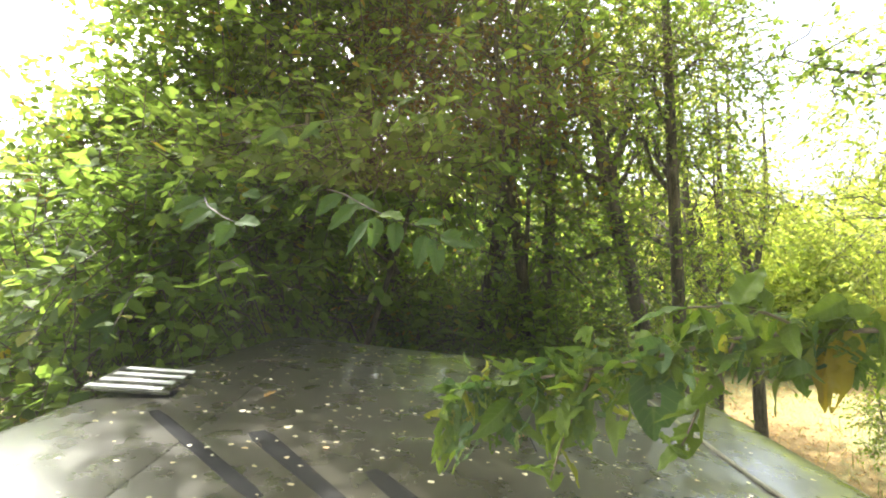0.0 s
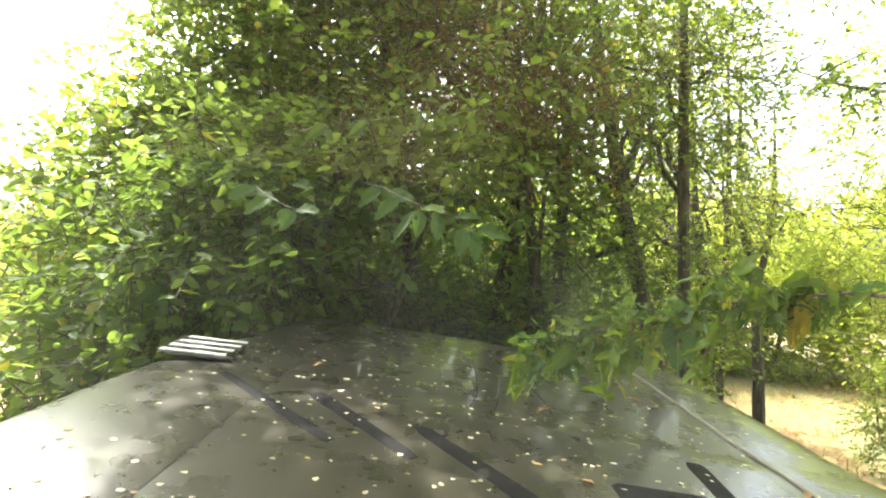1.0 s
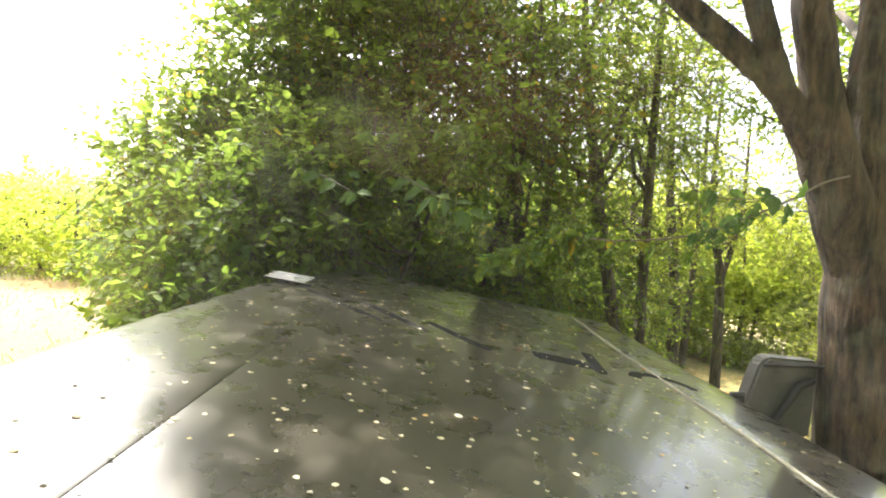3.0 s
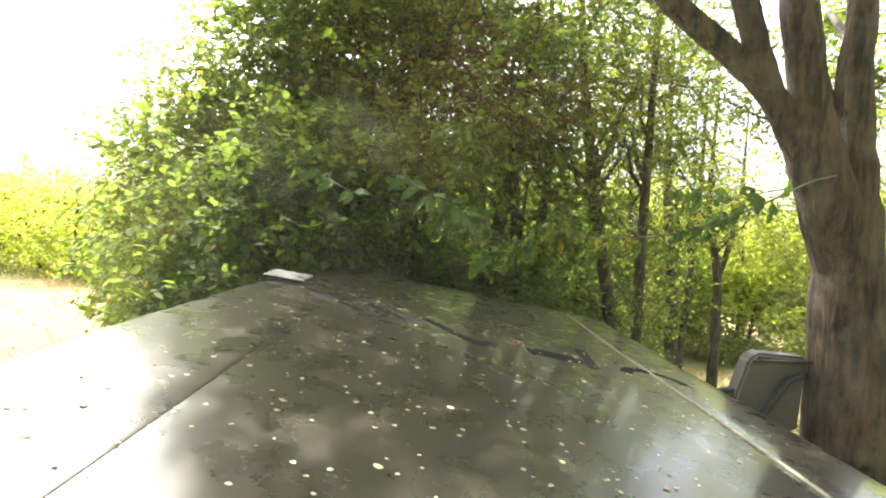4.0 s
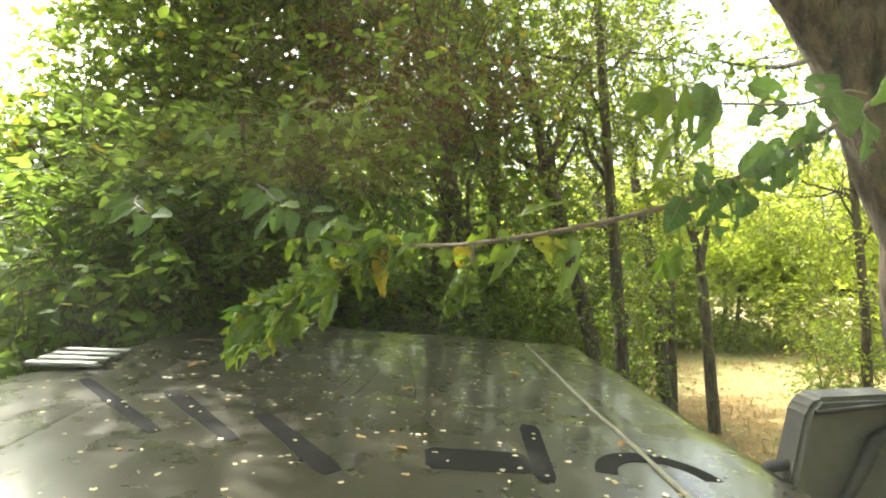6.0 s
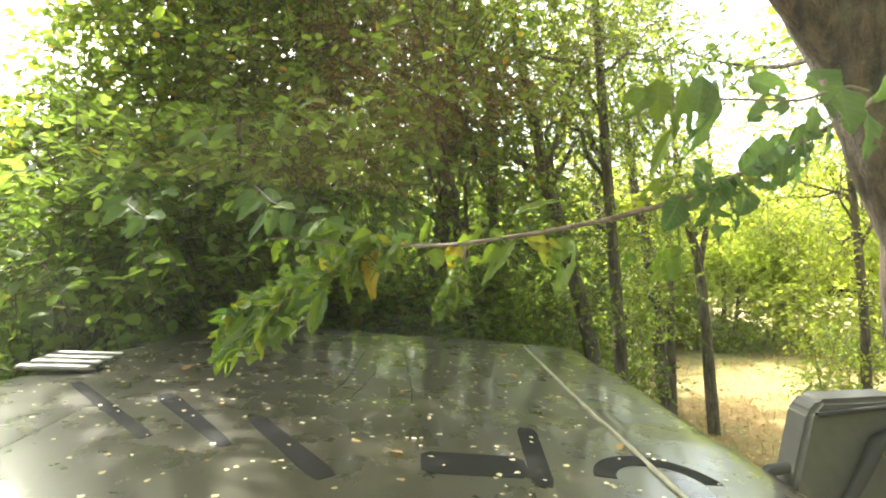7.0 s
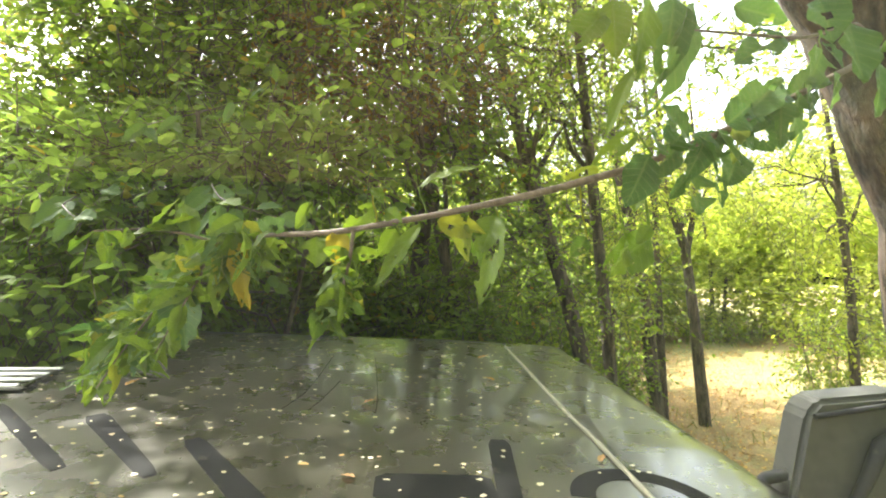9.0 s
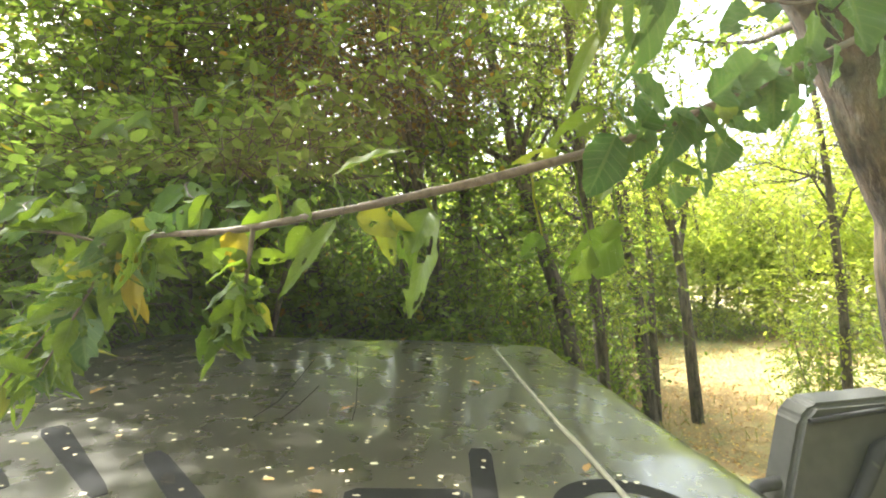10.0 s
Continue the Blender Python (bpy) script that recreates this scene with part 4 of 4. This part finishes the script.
def build_reflection_slab(car):
    """Grey slab with a dark rim, added on the low side for a dashboard reflection."""
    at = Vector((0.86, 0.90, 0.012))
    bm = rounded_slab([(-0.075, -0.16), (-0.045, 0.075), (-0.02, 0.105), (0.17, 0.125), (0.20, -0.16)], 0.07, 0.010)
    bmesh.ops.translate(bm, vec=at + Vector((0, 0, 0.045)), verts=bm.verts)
    refl_slab = part("reflection_slab", bm, GREY, car, "grey slab added for a dashboard reflection")
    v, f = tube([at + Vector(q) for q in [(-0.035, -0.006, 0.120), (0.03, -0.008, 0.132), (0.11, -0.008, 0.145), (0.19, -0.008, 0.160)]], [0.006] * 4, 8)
    quads("rim", v, f, RUBBER, refl_slab, True)
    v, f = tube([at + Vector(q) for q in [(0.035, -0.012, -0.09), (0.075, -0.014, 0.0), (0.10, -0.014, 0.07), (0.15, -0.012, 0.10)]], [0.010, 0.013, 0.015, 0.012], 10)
    quads("dark_bar", v, f, RUBBER, refl_slab, True, "dark bar of the added reflection slab")
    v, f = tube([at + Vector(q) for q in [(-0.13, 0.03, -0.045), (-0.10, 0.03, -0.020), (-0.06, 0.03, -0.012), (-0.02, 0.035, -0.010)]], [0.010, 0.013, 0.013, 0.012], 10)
    quads("dark_stub", v, f, RUBBER, refl_slab, True, "dark stub of the added reflection slab")


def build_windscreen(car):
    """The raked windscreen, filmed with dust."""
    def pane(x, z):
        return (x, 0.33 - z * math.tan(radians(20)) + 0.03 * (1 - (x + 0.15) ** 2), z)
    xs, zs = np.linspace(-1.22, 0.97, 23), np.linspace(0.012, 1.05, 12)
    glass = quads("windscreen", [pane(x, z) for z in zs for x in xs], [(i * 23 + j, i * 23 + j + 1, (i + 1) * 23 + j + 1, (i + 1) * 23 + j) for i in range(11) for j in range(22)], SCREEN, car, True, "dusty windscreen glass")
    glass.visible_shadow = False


build_vehicle()


def build_debris():
    rng = np.random.default_rng(21)
    n = 780
    x = rng.uniform(-2.3, 1.6, n) * H
    y = rng.uniform(-0.38, 2.13, n)
    keep = (x > left_edge(y) + 0.06) & (y < nose(x) - 0.06) & (rng.random(n) < np.where(x > SEAM, 0.25, 1.0))
    x, y = x[keep], y[keep]
    n = len(x)
    p = np.stack([x, y, bonnet_height(x, y)], 1) + [0, 0, 0.0015]
    size = rng.uniform(0.0030, 0.0068, n) * np.where(rng.random(n) < 0.08, 1.5, 1)
    vs, fs = [], []
    for i in range(n):
        a = rng.uniform(0, 6.3) + np.arange(8) * np.pi / 4
        ring = np.stack([np.cos(a), np.sin(a) * rng.uniform(0.6, 1), np.zeros(8)], 1) * size[i] * rng.uniform(0.75, 1.15, 8)[:, None]
        ring[:, 2] = rng.uniform(0, 0.0022, 8)
        b = len(vs) * 9
        vs.append(np.concatenate([p[i] + ring, [p[i] + [0, 0, 0.0016]]]))
        fs += [(b + k, b + k + 1, b + (k + 2) % 8, b + 8) for k in (0, 2, 4, 6)]
    ob = quads("fallen_petals", np.concatenate(vs), fs, STRAW)
    ob.matrix_world = VEHICLE
    tagged(ob, "small pale petals and dry flakes scattered on the bonnet", "petals", kind="stuff")


build_debris()

# ---- the branch that hangs over the bonnet ----
def hero_leaf(base, way, length, width, roll, curl, eaten, rng, mat, parent, name="leaf", label="", face=(0.05, 0.15, 1.0), stalk=None):
    """One large leaf: a curved blade with a fold at the midrib, a pointed tip and eaten holes."""
    way = Vector(way).normalized()
    side = way.cross(Vector(face)).normalized()
    side = Matrix.Rotation(roll, 3, way) @ side
    up = side.cross(way)
    rows, cols = 13, 9
    bm = bmesh.new()
    uv = bm.loops.layers.uv.new("UVMap")
    spot = {}
    g = []
    for i in range(rows):
        s = i / (rows - 1)
        w = width * 0.5 * (math.sin(math.pi * min(1, s ** 0.75)) ** 0.8 + 0.03)
        row = []
        for j in range(cols):
            q = 2 * j / (cols - 1) - 1
            edge = 1 + 0.04 * rng.normal() * (abs(q) > 0.9)
            co = Vector(base) + way * (s * length) + side * (q * w * edge) + up * (abs(q) * w * 0.35 - curl * length * s * s + 0.06 * width * math.sin(s * 17 + q * 3) * abs(q))
            row.append(bm.verts.new(co))
            spot[row[-1]] = (s, 0.5 + 0.5 * q)
        g.append(row)
    hole = [(rng.uniform(0.2, 0.9), rng.uniform(-1, 1), rng.uniform(0.06, 0.16)) for _ in range(eaten)]
    for i in range(rows - 1):
        for j in range(cols - 1):
            s, q = (i + 0.5) / (rows - 1), 2 * (j + 0.5) / (cols - 1) - 1
            if any(((s - a) / r) ** 2 + ((q - b) * 0.35 / r) ** 2 < 1 for a, b, r in hole):
                continue
            blade = bm.faces.new((g[i][j], g[i][j + 1], g[i + 1][j + 1], g[i + 1][j]))
            for lp in blade.loops:
                lp[uv].uv = spot[lp.vert]
    if stalk is not None:
        v, f = tube(bent(stalk, base, 0.002, 0.0008, np.random.default_rng(1), 5), [0.0008, 0.0007, 0.0006, 0.0006, 0.0006], 4)
        sv = [bm.verts.new(q) for q in v]
        for q in f:
            bm.faces.new([sv[k] for k in q])
    loose = [v for v in bm.verts if not v.link_faces]
    bmesh.ops.delete(bm, geom=loose, context="VERTS")
    return part(name, bm, mat, parent, label, True)


def stem_part(name, line, r0, r1, parent, mat=None, knots=0.06, seed=0):
    rng = np.random.default_rng(seed)
    n = 8 * len(line)
    p = np.array([along(line, s) for s in np.linspace(0, 1, n)])
    for _ in range(3):
        p[1:-1] = (p[:-2] + 2 * p[1:-1] + p[2:]) / 4
    r = np.linspace(r0, r1, n) * (1 + knots * rng.normal(0, 1, n))
    v, f = tube(p, r, 8)
    return quads(name, v, f, mat or TWIG_NEAR, parent, True), p


def build_branch():
    rng = np.random.default_rng(44)
    root = thing("overhanging_branch", Matrix.Identity(4), "leafy branch with insect-eaten green and yellowing leaves across the bonnet", "branch")
    main = [(1.29, 1.08, 1.99), (1.0, 0.87, 1.91), (0.726, 0.676, 1.80), (0.579, 0.605, 1.742), (0.482, 0.566, 1.705), (0.409, 0.545, 1.681), (0.343, 0.540, 1.667), (0.289, 0.545, 1.659), (0.222, 0.560, 1.652), (0.170, 0.590, 1.655)]
    tip = [(0.170, 0.590, 1.655), (0.122, 0.640, 1.645), (0.060, 0.700, 1.615), (0.0, 0.755, 1.592), (-0.055, 0.80, 1.568)]
    _, mp = stem_part("stem", main, 0.0036, 0.0016, root, seed=1)
    _, tp = stem_part("stem", tip, 0.0016, 0.0008, root, seed=2)
    side = [(0.232, 0.556, 1.652), (0.229, 0.555, 1.635), (0.222, 0.565, 1.615), (0.200, 0.572, 1.598)]
    _, sp = stem_part("side_twig", side, 0.0014, 0.0007, root, seed=3)
    for k, (a, b) in enumerate([((0.115, 0.645, 1.642), (0.075, 0.64, 1.575)), ((0.05, 0.71, 1.61), (0.01, 0.68, 1.545)), ((0.14, 0.62, 1.65), (0.06, 0.60, 1.665))]):
        _, q = stem_part("side_twig", bent(a, b, 0.004, 0.002, rng, 4), 0.0011, 0.0006, root, seed=5 + k)
        for i in range(12):
            way = (rng.normal(-0.2, 0.6), rng.normal(0, 0.4), rng.uniform(-1.2, 0.5))
            hero_leaf(along(q, 0.15 + 0.85 * i / 11), way, rng.uniform(0.016, 0.034), rng.uniform(0.009, 0.016), rng.uniform(-1, 1), rng.uniform(0, 0.3), int(rng.integers(0, 3)), rng, LEAF_NEAR, root)
    # base, tip and width of the large leaves
    low = [
        ((0.321, 0.551, 1.656), (0.307, 0.549, 1.602), 0.021), ((0.319, 0.547, 1.656), (0.307, 0.544, 1.634), 0.017),
        ((0.297, 0.549, 1.655), (0.298, 0.545, 1.629), 0.011), ((0.283, 0.551, 1.655), (0.311, 0.543, 1.645), 0.015),
        ((0.273, 0.552, 1.654), (0.242, 0.552, 1.617), 0.011), ((0.273, 0.552, 1.676), (0.309, 0.542, 1.690), 0.013),
        ((0.246, 0.560, 1.669), (0.221, 0.559, 1.643), 0.013), ((0.245, 0.555, 1.678), (0.251, 0.550, 1.668), 0.008),
        ((0.253, 0.554, 1.664), (0.262, 0.549, 1.654), 0.010), ((0.258, 0.559, 1.652), (0.247, 0.556, 1.636), 0.012),
        ((0.207, 0.575, 1.651), (0.207, 0.570, 1.631), 0.018), ((0.302, 0.549, 1.654), (0.308, 0.544, 1.626), 0.010)]
    mid = [
        ((0.204, 0.580, 1.674), (0.194, 0.576, 1.657), 0.009), ((0.151, 0.607, 1.669), (0.128, 0.604, 1.659), 0.013),
        ((0.154, 0.606, 1.662), (0.138, 0.603, 1.645), 0.012), ((0.426, 0.564, 1.637), (0.392, 0.561, 1.616), 0.027)]
    high = [
        ((0.398, 0.55, 1.782), (0.37, 0.546, 1.754), 0.024), ((0.405, 0.55, 1.79), (0.402, 0.544, 1.752), 0.021),
        ((0.432, 0.553, 1.792), (0.414, 0.548, 1.741), 0.024), ((0.473, 0.568, 1.797), (0.439, 0.565, 1.719), 0.033),
        ((0.455, 0.562, 1.798), (0.441, 0.556, 1.741), 0.028), ((0.419, 0.553, 1.748), (0.391, 0.549, 1.707), 0.011),
        ((0.417, 0.552, 1.764), (0.418, 0.545, 1.737), 0.013), ((0.417, 0.554, 1.705), (0.384, 0.55, 1.686), 0.013),
        ((0.425, 0.555, 1.689), (0.408, 0.55, 1.655), 0.021), ((0.432, 0.558, 1.693), (0.443, 0.549, 1.683), 0.016),
        ((0.467, 0.571, 1.7), (0.488, 0.561, 1.692), 0.020), ((0.522, 0.59, 1.725), (0.533, 0.58, 1.694), 0.026),
        ((0.503, 0.583, 1.713), (0.516, 0.573, 1.696), 0.023), ((0.514, 0.588, 1.697), (0.496, 0.582, 1.67), 0.023)]
    crest = [
        ((0.466, 0.572, 1.681), (0.462, 0.565, 1.65), 0.029), ((0.49, 0.581, 1.68), (0.487, 0.573, 1.655), 0.011),
        ((0.459, 0.569, 1.678), (0.443, 0.563, 1.662), 0.011), ((0.405, 0.555, 1.635), (0.391, 0.55, 1.613), 0.026),
        ((0.588, 0.612, 1.721), (0.573, 0.605, 1.69), 0.010), ((0.57, 0.603, 1.791), (0.523, 0.599, 1.764), 0.028),
        ((0.619, 0.619, 1.783), (0.596, 0.612, 1.75), 0.035), ((0.653, 0.626, 1.811), (0.651, 0.617, 1.754), 0.041),
        ((0.515, 0.583, 1.803), (0.547, 0.571, 1.786), 0.021), ((0.618, 0.617, 1.826), (0.621, 0.607, 1.788), 0.037),
        ((0.378, 0.553, 1.639), (0.364, 0.547, 1.628), 0.011), ((0.422, 0.556, 1.644), (0.41, 0.55, 1.634), 0.010),
        ((0.389, 0.552, 1.682), (0.364, 0.547, 1.676), 0.009), ((0.442, 0.561, 1.714), (0.455, 0.552, 1.704), 0.011)]
    far = [((0.74, 0.68, 1.80), (0.72, 0.66, 1.74), 0.038), ((0.78, 0.71, 1.82), (0.80, 0.69, 1.87), 0.04)]
    _, up = stem_part("side_twig", [(0.85, 0.78, 1.86), (0.67, 0.632, 1.814), (0.594, 0.61, 1.79), (0.491, 0.576, 1.781), (0.447, 0.561, 1.777), (0.406, 0.55, 1.776)], 0.0018, 0.0007, root, seed=4)
    every = np.concatenate([mp, tp, up])
    for k, (a, b, wd) in enumerate(low + mid + high + crest + far):
        a, b = np.array(a), np.array(b)
        joint = every[np.argmin(np.linalg.norm(every - a, axis=1))]
        turn = rng.normal(0, 0.45)
        # leaves towards the trunk get the copy with shade in its colour
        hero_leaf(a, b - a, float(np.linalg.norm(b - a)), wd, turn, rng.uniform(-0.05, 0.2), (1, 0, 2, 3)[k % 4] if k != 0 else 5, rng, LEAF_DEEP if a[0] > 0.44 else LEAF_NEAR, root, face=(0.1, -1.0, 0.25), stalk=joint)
    for s, way, ln, wd in [(0.10, (-0.1, 0, -1.0), 0.045, 0.014), (0.14, (0.15, 0, -1.0), 0.046, 0.013), (0.08, (-0.3, 0.1, -0.6), 0.03, 0.016)]:
        hero_leaf(along(tp, s), way, ln, wd, 0.3, 0.1, 3, rng, LEAF_YELLOW, root, "leaf", "yellowed, eaten leaf", face=(0.2, -1, 0.2))
    hero_leaf(along(mp, 0.885), (-0.3, 0.1, -0.9), 0.022, 0.016, 0.4, 0.1, 0, rng, LEAF_YELLOW, root, "leaf", "yellowed, eaten leaf", face=(0.2, -1, 0.2))
    hero_leaf((0.566, 0.605, 1.726), (-0.015, -0.003, -0.016), 0.02, 0.010, 0.2, 0.1, 0, rng, LEAF_YELLOW, root, "leaf", "yellowed, eaten leaf", face=(0.2, -1, 0.2))
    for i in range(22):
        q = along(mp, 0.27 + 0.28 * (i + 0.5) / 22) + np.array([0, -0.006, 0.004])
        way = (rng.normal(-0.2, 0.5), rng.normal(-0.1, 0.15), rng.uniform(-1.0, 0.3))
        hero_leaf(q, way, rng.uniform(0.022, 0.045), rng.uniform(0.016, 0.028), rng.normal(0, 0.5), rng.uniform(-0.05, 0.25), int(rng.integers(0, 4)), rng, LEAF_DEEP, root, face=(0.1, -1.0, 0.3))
    for i in range(220):
        s = (i + 0.5) / 220
        a = rng.uniform(0, 6.28)
        way = (math.cos(a) * 0.7 - 0.2, 0.3 + math.sin(a) * 0.6, rng.uniform(-1.2, 0.45))
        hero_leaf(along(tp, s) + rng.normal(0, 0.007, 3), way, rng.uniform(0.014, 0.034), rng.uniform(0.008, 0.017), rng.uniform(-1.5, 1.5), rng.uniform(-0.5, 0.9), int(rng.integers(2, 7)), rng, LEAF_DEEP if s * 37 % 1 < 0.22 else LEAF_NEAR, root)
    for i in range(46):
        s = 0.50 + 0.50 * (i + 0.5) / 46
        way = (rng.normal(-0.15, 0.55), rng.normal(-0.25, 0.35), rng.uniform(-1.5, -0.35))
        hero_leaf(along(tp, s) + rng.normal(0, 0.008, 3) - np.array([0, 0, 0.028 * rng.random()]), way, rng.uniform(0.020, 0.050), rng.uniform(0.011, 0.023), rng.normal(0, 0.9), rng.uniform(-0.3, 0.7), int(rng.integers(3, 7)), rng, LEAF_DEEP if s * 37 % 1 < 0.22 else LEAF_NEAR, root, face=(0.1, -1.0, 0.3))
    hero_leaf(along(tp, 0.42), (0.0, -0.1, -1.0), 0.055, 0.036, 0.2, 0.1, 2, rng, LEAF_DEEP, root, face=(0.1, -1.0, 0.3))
    for i in range(26):
        s = 0.25 + 0.75 * (i + 0.5) / 26
        a = rng.uniform(0, 6.28)
        way = (math.cos(a) * 0.6, math.sin(a) * 0.5, rng.uniform(-1.3, 0.3))
        hero_leaf(along(sp, s), way, rng.uniform(0.012, 0.027), rng.uniform(0.009, 0.016), rng.uniform(-1.5, 1.5), rng.uniform(-0.2, 0.7), int(rng.integers(2, 6)), rng, LEAF_NEAR, root)


build_branch()


# ---- sprigs of large pointed leaves at the front of the shrub ----
def build_sprig(line, blades, seed):
    """A thin twig and its leaves, each from its base to its tip, with its width."""
    rng = np.random.default_rng(seed)
    root = thing("shrub_sprig", Matrix.Identity(4), "drooping sprig of large pointed blue-green leaves", "sprig", "shrub sprigs")
    _, p = stem_part("stem", line, 0.0032, 0.001, root, TWIG, seed=seed)
    for a, b, wd in blades:
        a, b = np.array(a), np.array(b)
        joint = p[np.argmin(np.linalg.norm(p - a, axis=1))]
        hero_leaf(a, b - a, float(np.linalg.norm(b - a)), wd * 1.2, rng.normal(0, 0.3), rng.uniform(0, 0.12), int(rng.integers(0, 2)), rng, LEAF_SPRIG, root, face=(0.15, -0.9, 0.6), stalk=joint)


build_sprig([(-1.0, 2.45, 1.98), (-0.82, 2.05, 1.93), (-0.679, 1.753, 1.86), (-0.58, 1.63, 1.815), (-0.535, 1.57, 1.80)],
            [((-0.53, 1.57, 1.80), (-0.458, 1.517, 1.793), 0.034), ((-0.54, 1.58, 1.795), (-0.565, 1.53, 1.735), 0.030), ((-0.56, 1.60, 1.805), (-0.595, 1.55, 1.745), 0.026),
             ((-0.66, 1.73, 1.85), (-0.72, 1.68, 1.79), 0.04), ((-0.72, 1.83, 1.88), (-0.67, 1.76, 1.83), 0.04), ((-0.80, 2.0, 1.92), (-0.87, 1.93, 1.86), 0.045), ((-0.615, 1.85, 1.915), (-0.56, 1.83, 1.895), 0.045)], 70)
build_sprig([(-0.45, 2.3, 2.0), (-0.33, 1.95, 1.93), (-0.22, 1.68, 1.85), (-0.15, 1.58, 1.812), (-0.075, 1.545, 1.785), (-0.02, 1.52, 1.762)],
            [((-0.03, 1.525, 1.765), (0.062, 1.50, 1.737), 0.040), ((-0.045, 1.52, 1.755), (-0.035, 1.46, 1.675), 0.036), ((-0.065, 1.53, 1.765), (-0.085, 1.47, 1.685), 0.036),
             ((-0.205, 1.62, 1.815), (-0.268, 1.585, 1.715), 0.028), ((-0.19, 1.60, 1.815), (-0.195, 1.55, 1.735), 0.034), ((-0.185, 1.58, 1.818), (-0.115, 1.53, 1.805), 0.044),
             ((-0.09, 1.56, 1.795), (-0.02, 1.54, 1.80), 0.03), ((-0.14, 1.57, 1.80), (-0.14, 1.51, 1.725), 0.034), ((-0.26, 1.75, 1.87), (-0.33, 1.69, 1.79), 0.036),
             ((-0.30, 1.87, 1.90), (-0.21, 1.80, 1.87), 0.038), ((-0.34, 1.96, 1.93), (-0.41, 1.90, 1.85), 0.04)], 71)
build_sprig([(-0.75, 2.3, 2.2), (-0.55, 2.0, 2.16), (-0.35, 1.85, 2.14), (-0.15, 1.78, 2.16)],
            [((-0.15, 1.78, 2.16), (-0.09, 1.75, 2.185), 0.028), ((-0.20, 1.79, 2.155), (-0.215, 1.74, 2.08), 0.022), ((-0.38, 1.86, 2.14), (-0.44, 1.81, 2.07), 0.03), ((-0.46, 1.93, 2.15), (-0.39, 1.88, 2.10), 0.03),
             ((-0.55, 2.0, 2.16), (-0.61, 1.95, 2.09), 0.035), ((-0.60, 2.08, 2.17), (-0.53, 2.02, 2.11), 0.035)], 72)
build_sprig([(-1.35, 2.75, 1.75), (-1.30, 2.5, 1.68), (-1.25, 2.3, 1.58), (-1.22, 2.18, 1.50)],
            [((-1.22, 2.18, 1.50), (-1.16, 2.11, 1.42), 0.04), ((-1.23, 2.22, 1.53), (-1.31, 2.15, 1.45), 0.04), ((-1.25, 2.32, 1.59), (-1.16, 2.25, 1.55), 0.042), ((-1.28, 2.42, 1.64), (-1.37, 2.35, 1.57), 0.042)], 74)


# ---- loose bits on the bonnet ----
def on_bonnet(x, y):
    return VEHICLE @ Vector((x, y, float(bonnet_height(x, y)) + 0.003))


for k, (x, y, turn, ln) in enumerate([(0.30, 1.80, 0.4, 0.05), (0.31, 1.52, 2.1, 0.04), (-0.73, 1.38, 1.2, 0.045), (-0.06, 0.86, 2.8, 0.026), (0.42, 0.95, 0.9, 0.03), (-0.08, 1.27, 0.3, 0.035)]):
    root = thing("fallen_leaf", Matrix.Translation(on_bonnet(x, y)), "small curled dry leaf lying on the bonnet", "leaf", "fallen leaves")
    hero_leaf((0, 0, 0.001), (math.cos(turn), math.sin(turn), 0.02), ln, ln * 0.5, 0.0, -0.1, 0, np.random.default_rng(200 + k), LITTER, root, "blade")


def build_clump():
    rng = np.random.default_rng(61)
    root = thing("twig_clump", Matrix.Translation(on_bonnet(-0.83, 1.73)), "little heap of dry twigs and husks on the bonnet", "twigs")
    for i in range(14):
        p = rng.normal(0, 1, 3) * [0.045, 0.02, 0.0] + [0, 0, 0.003 + 0.003 * rng.random()]
        a = rng.uniform(-0.6, 0.6)
        d = np.array([math.cos(a), math.sin(a), rng.normal(0, 0.1)]) * rng.uniform(0.012, 0.03)
        v, f = tube(np.array([p - d, p, p + d]), [0.001, 0.0016, 0.0008], 5)
        quads("twig", v, f, TWIG, root, True)


build_clump()
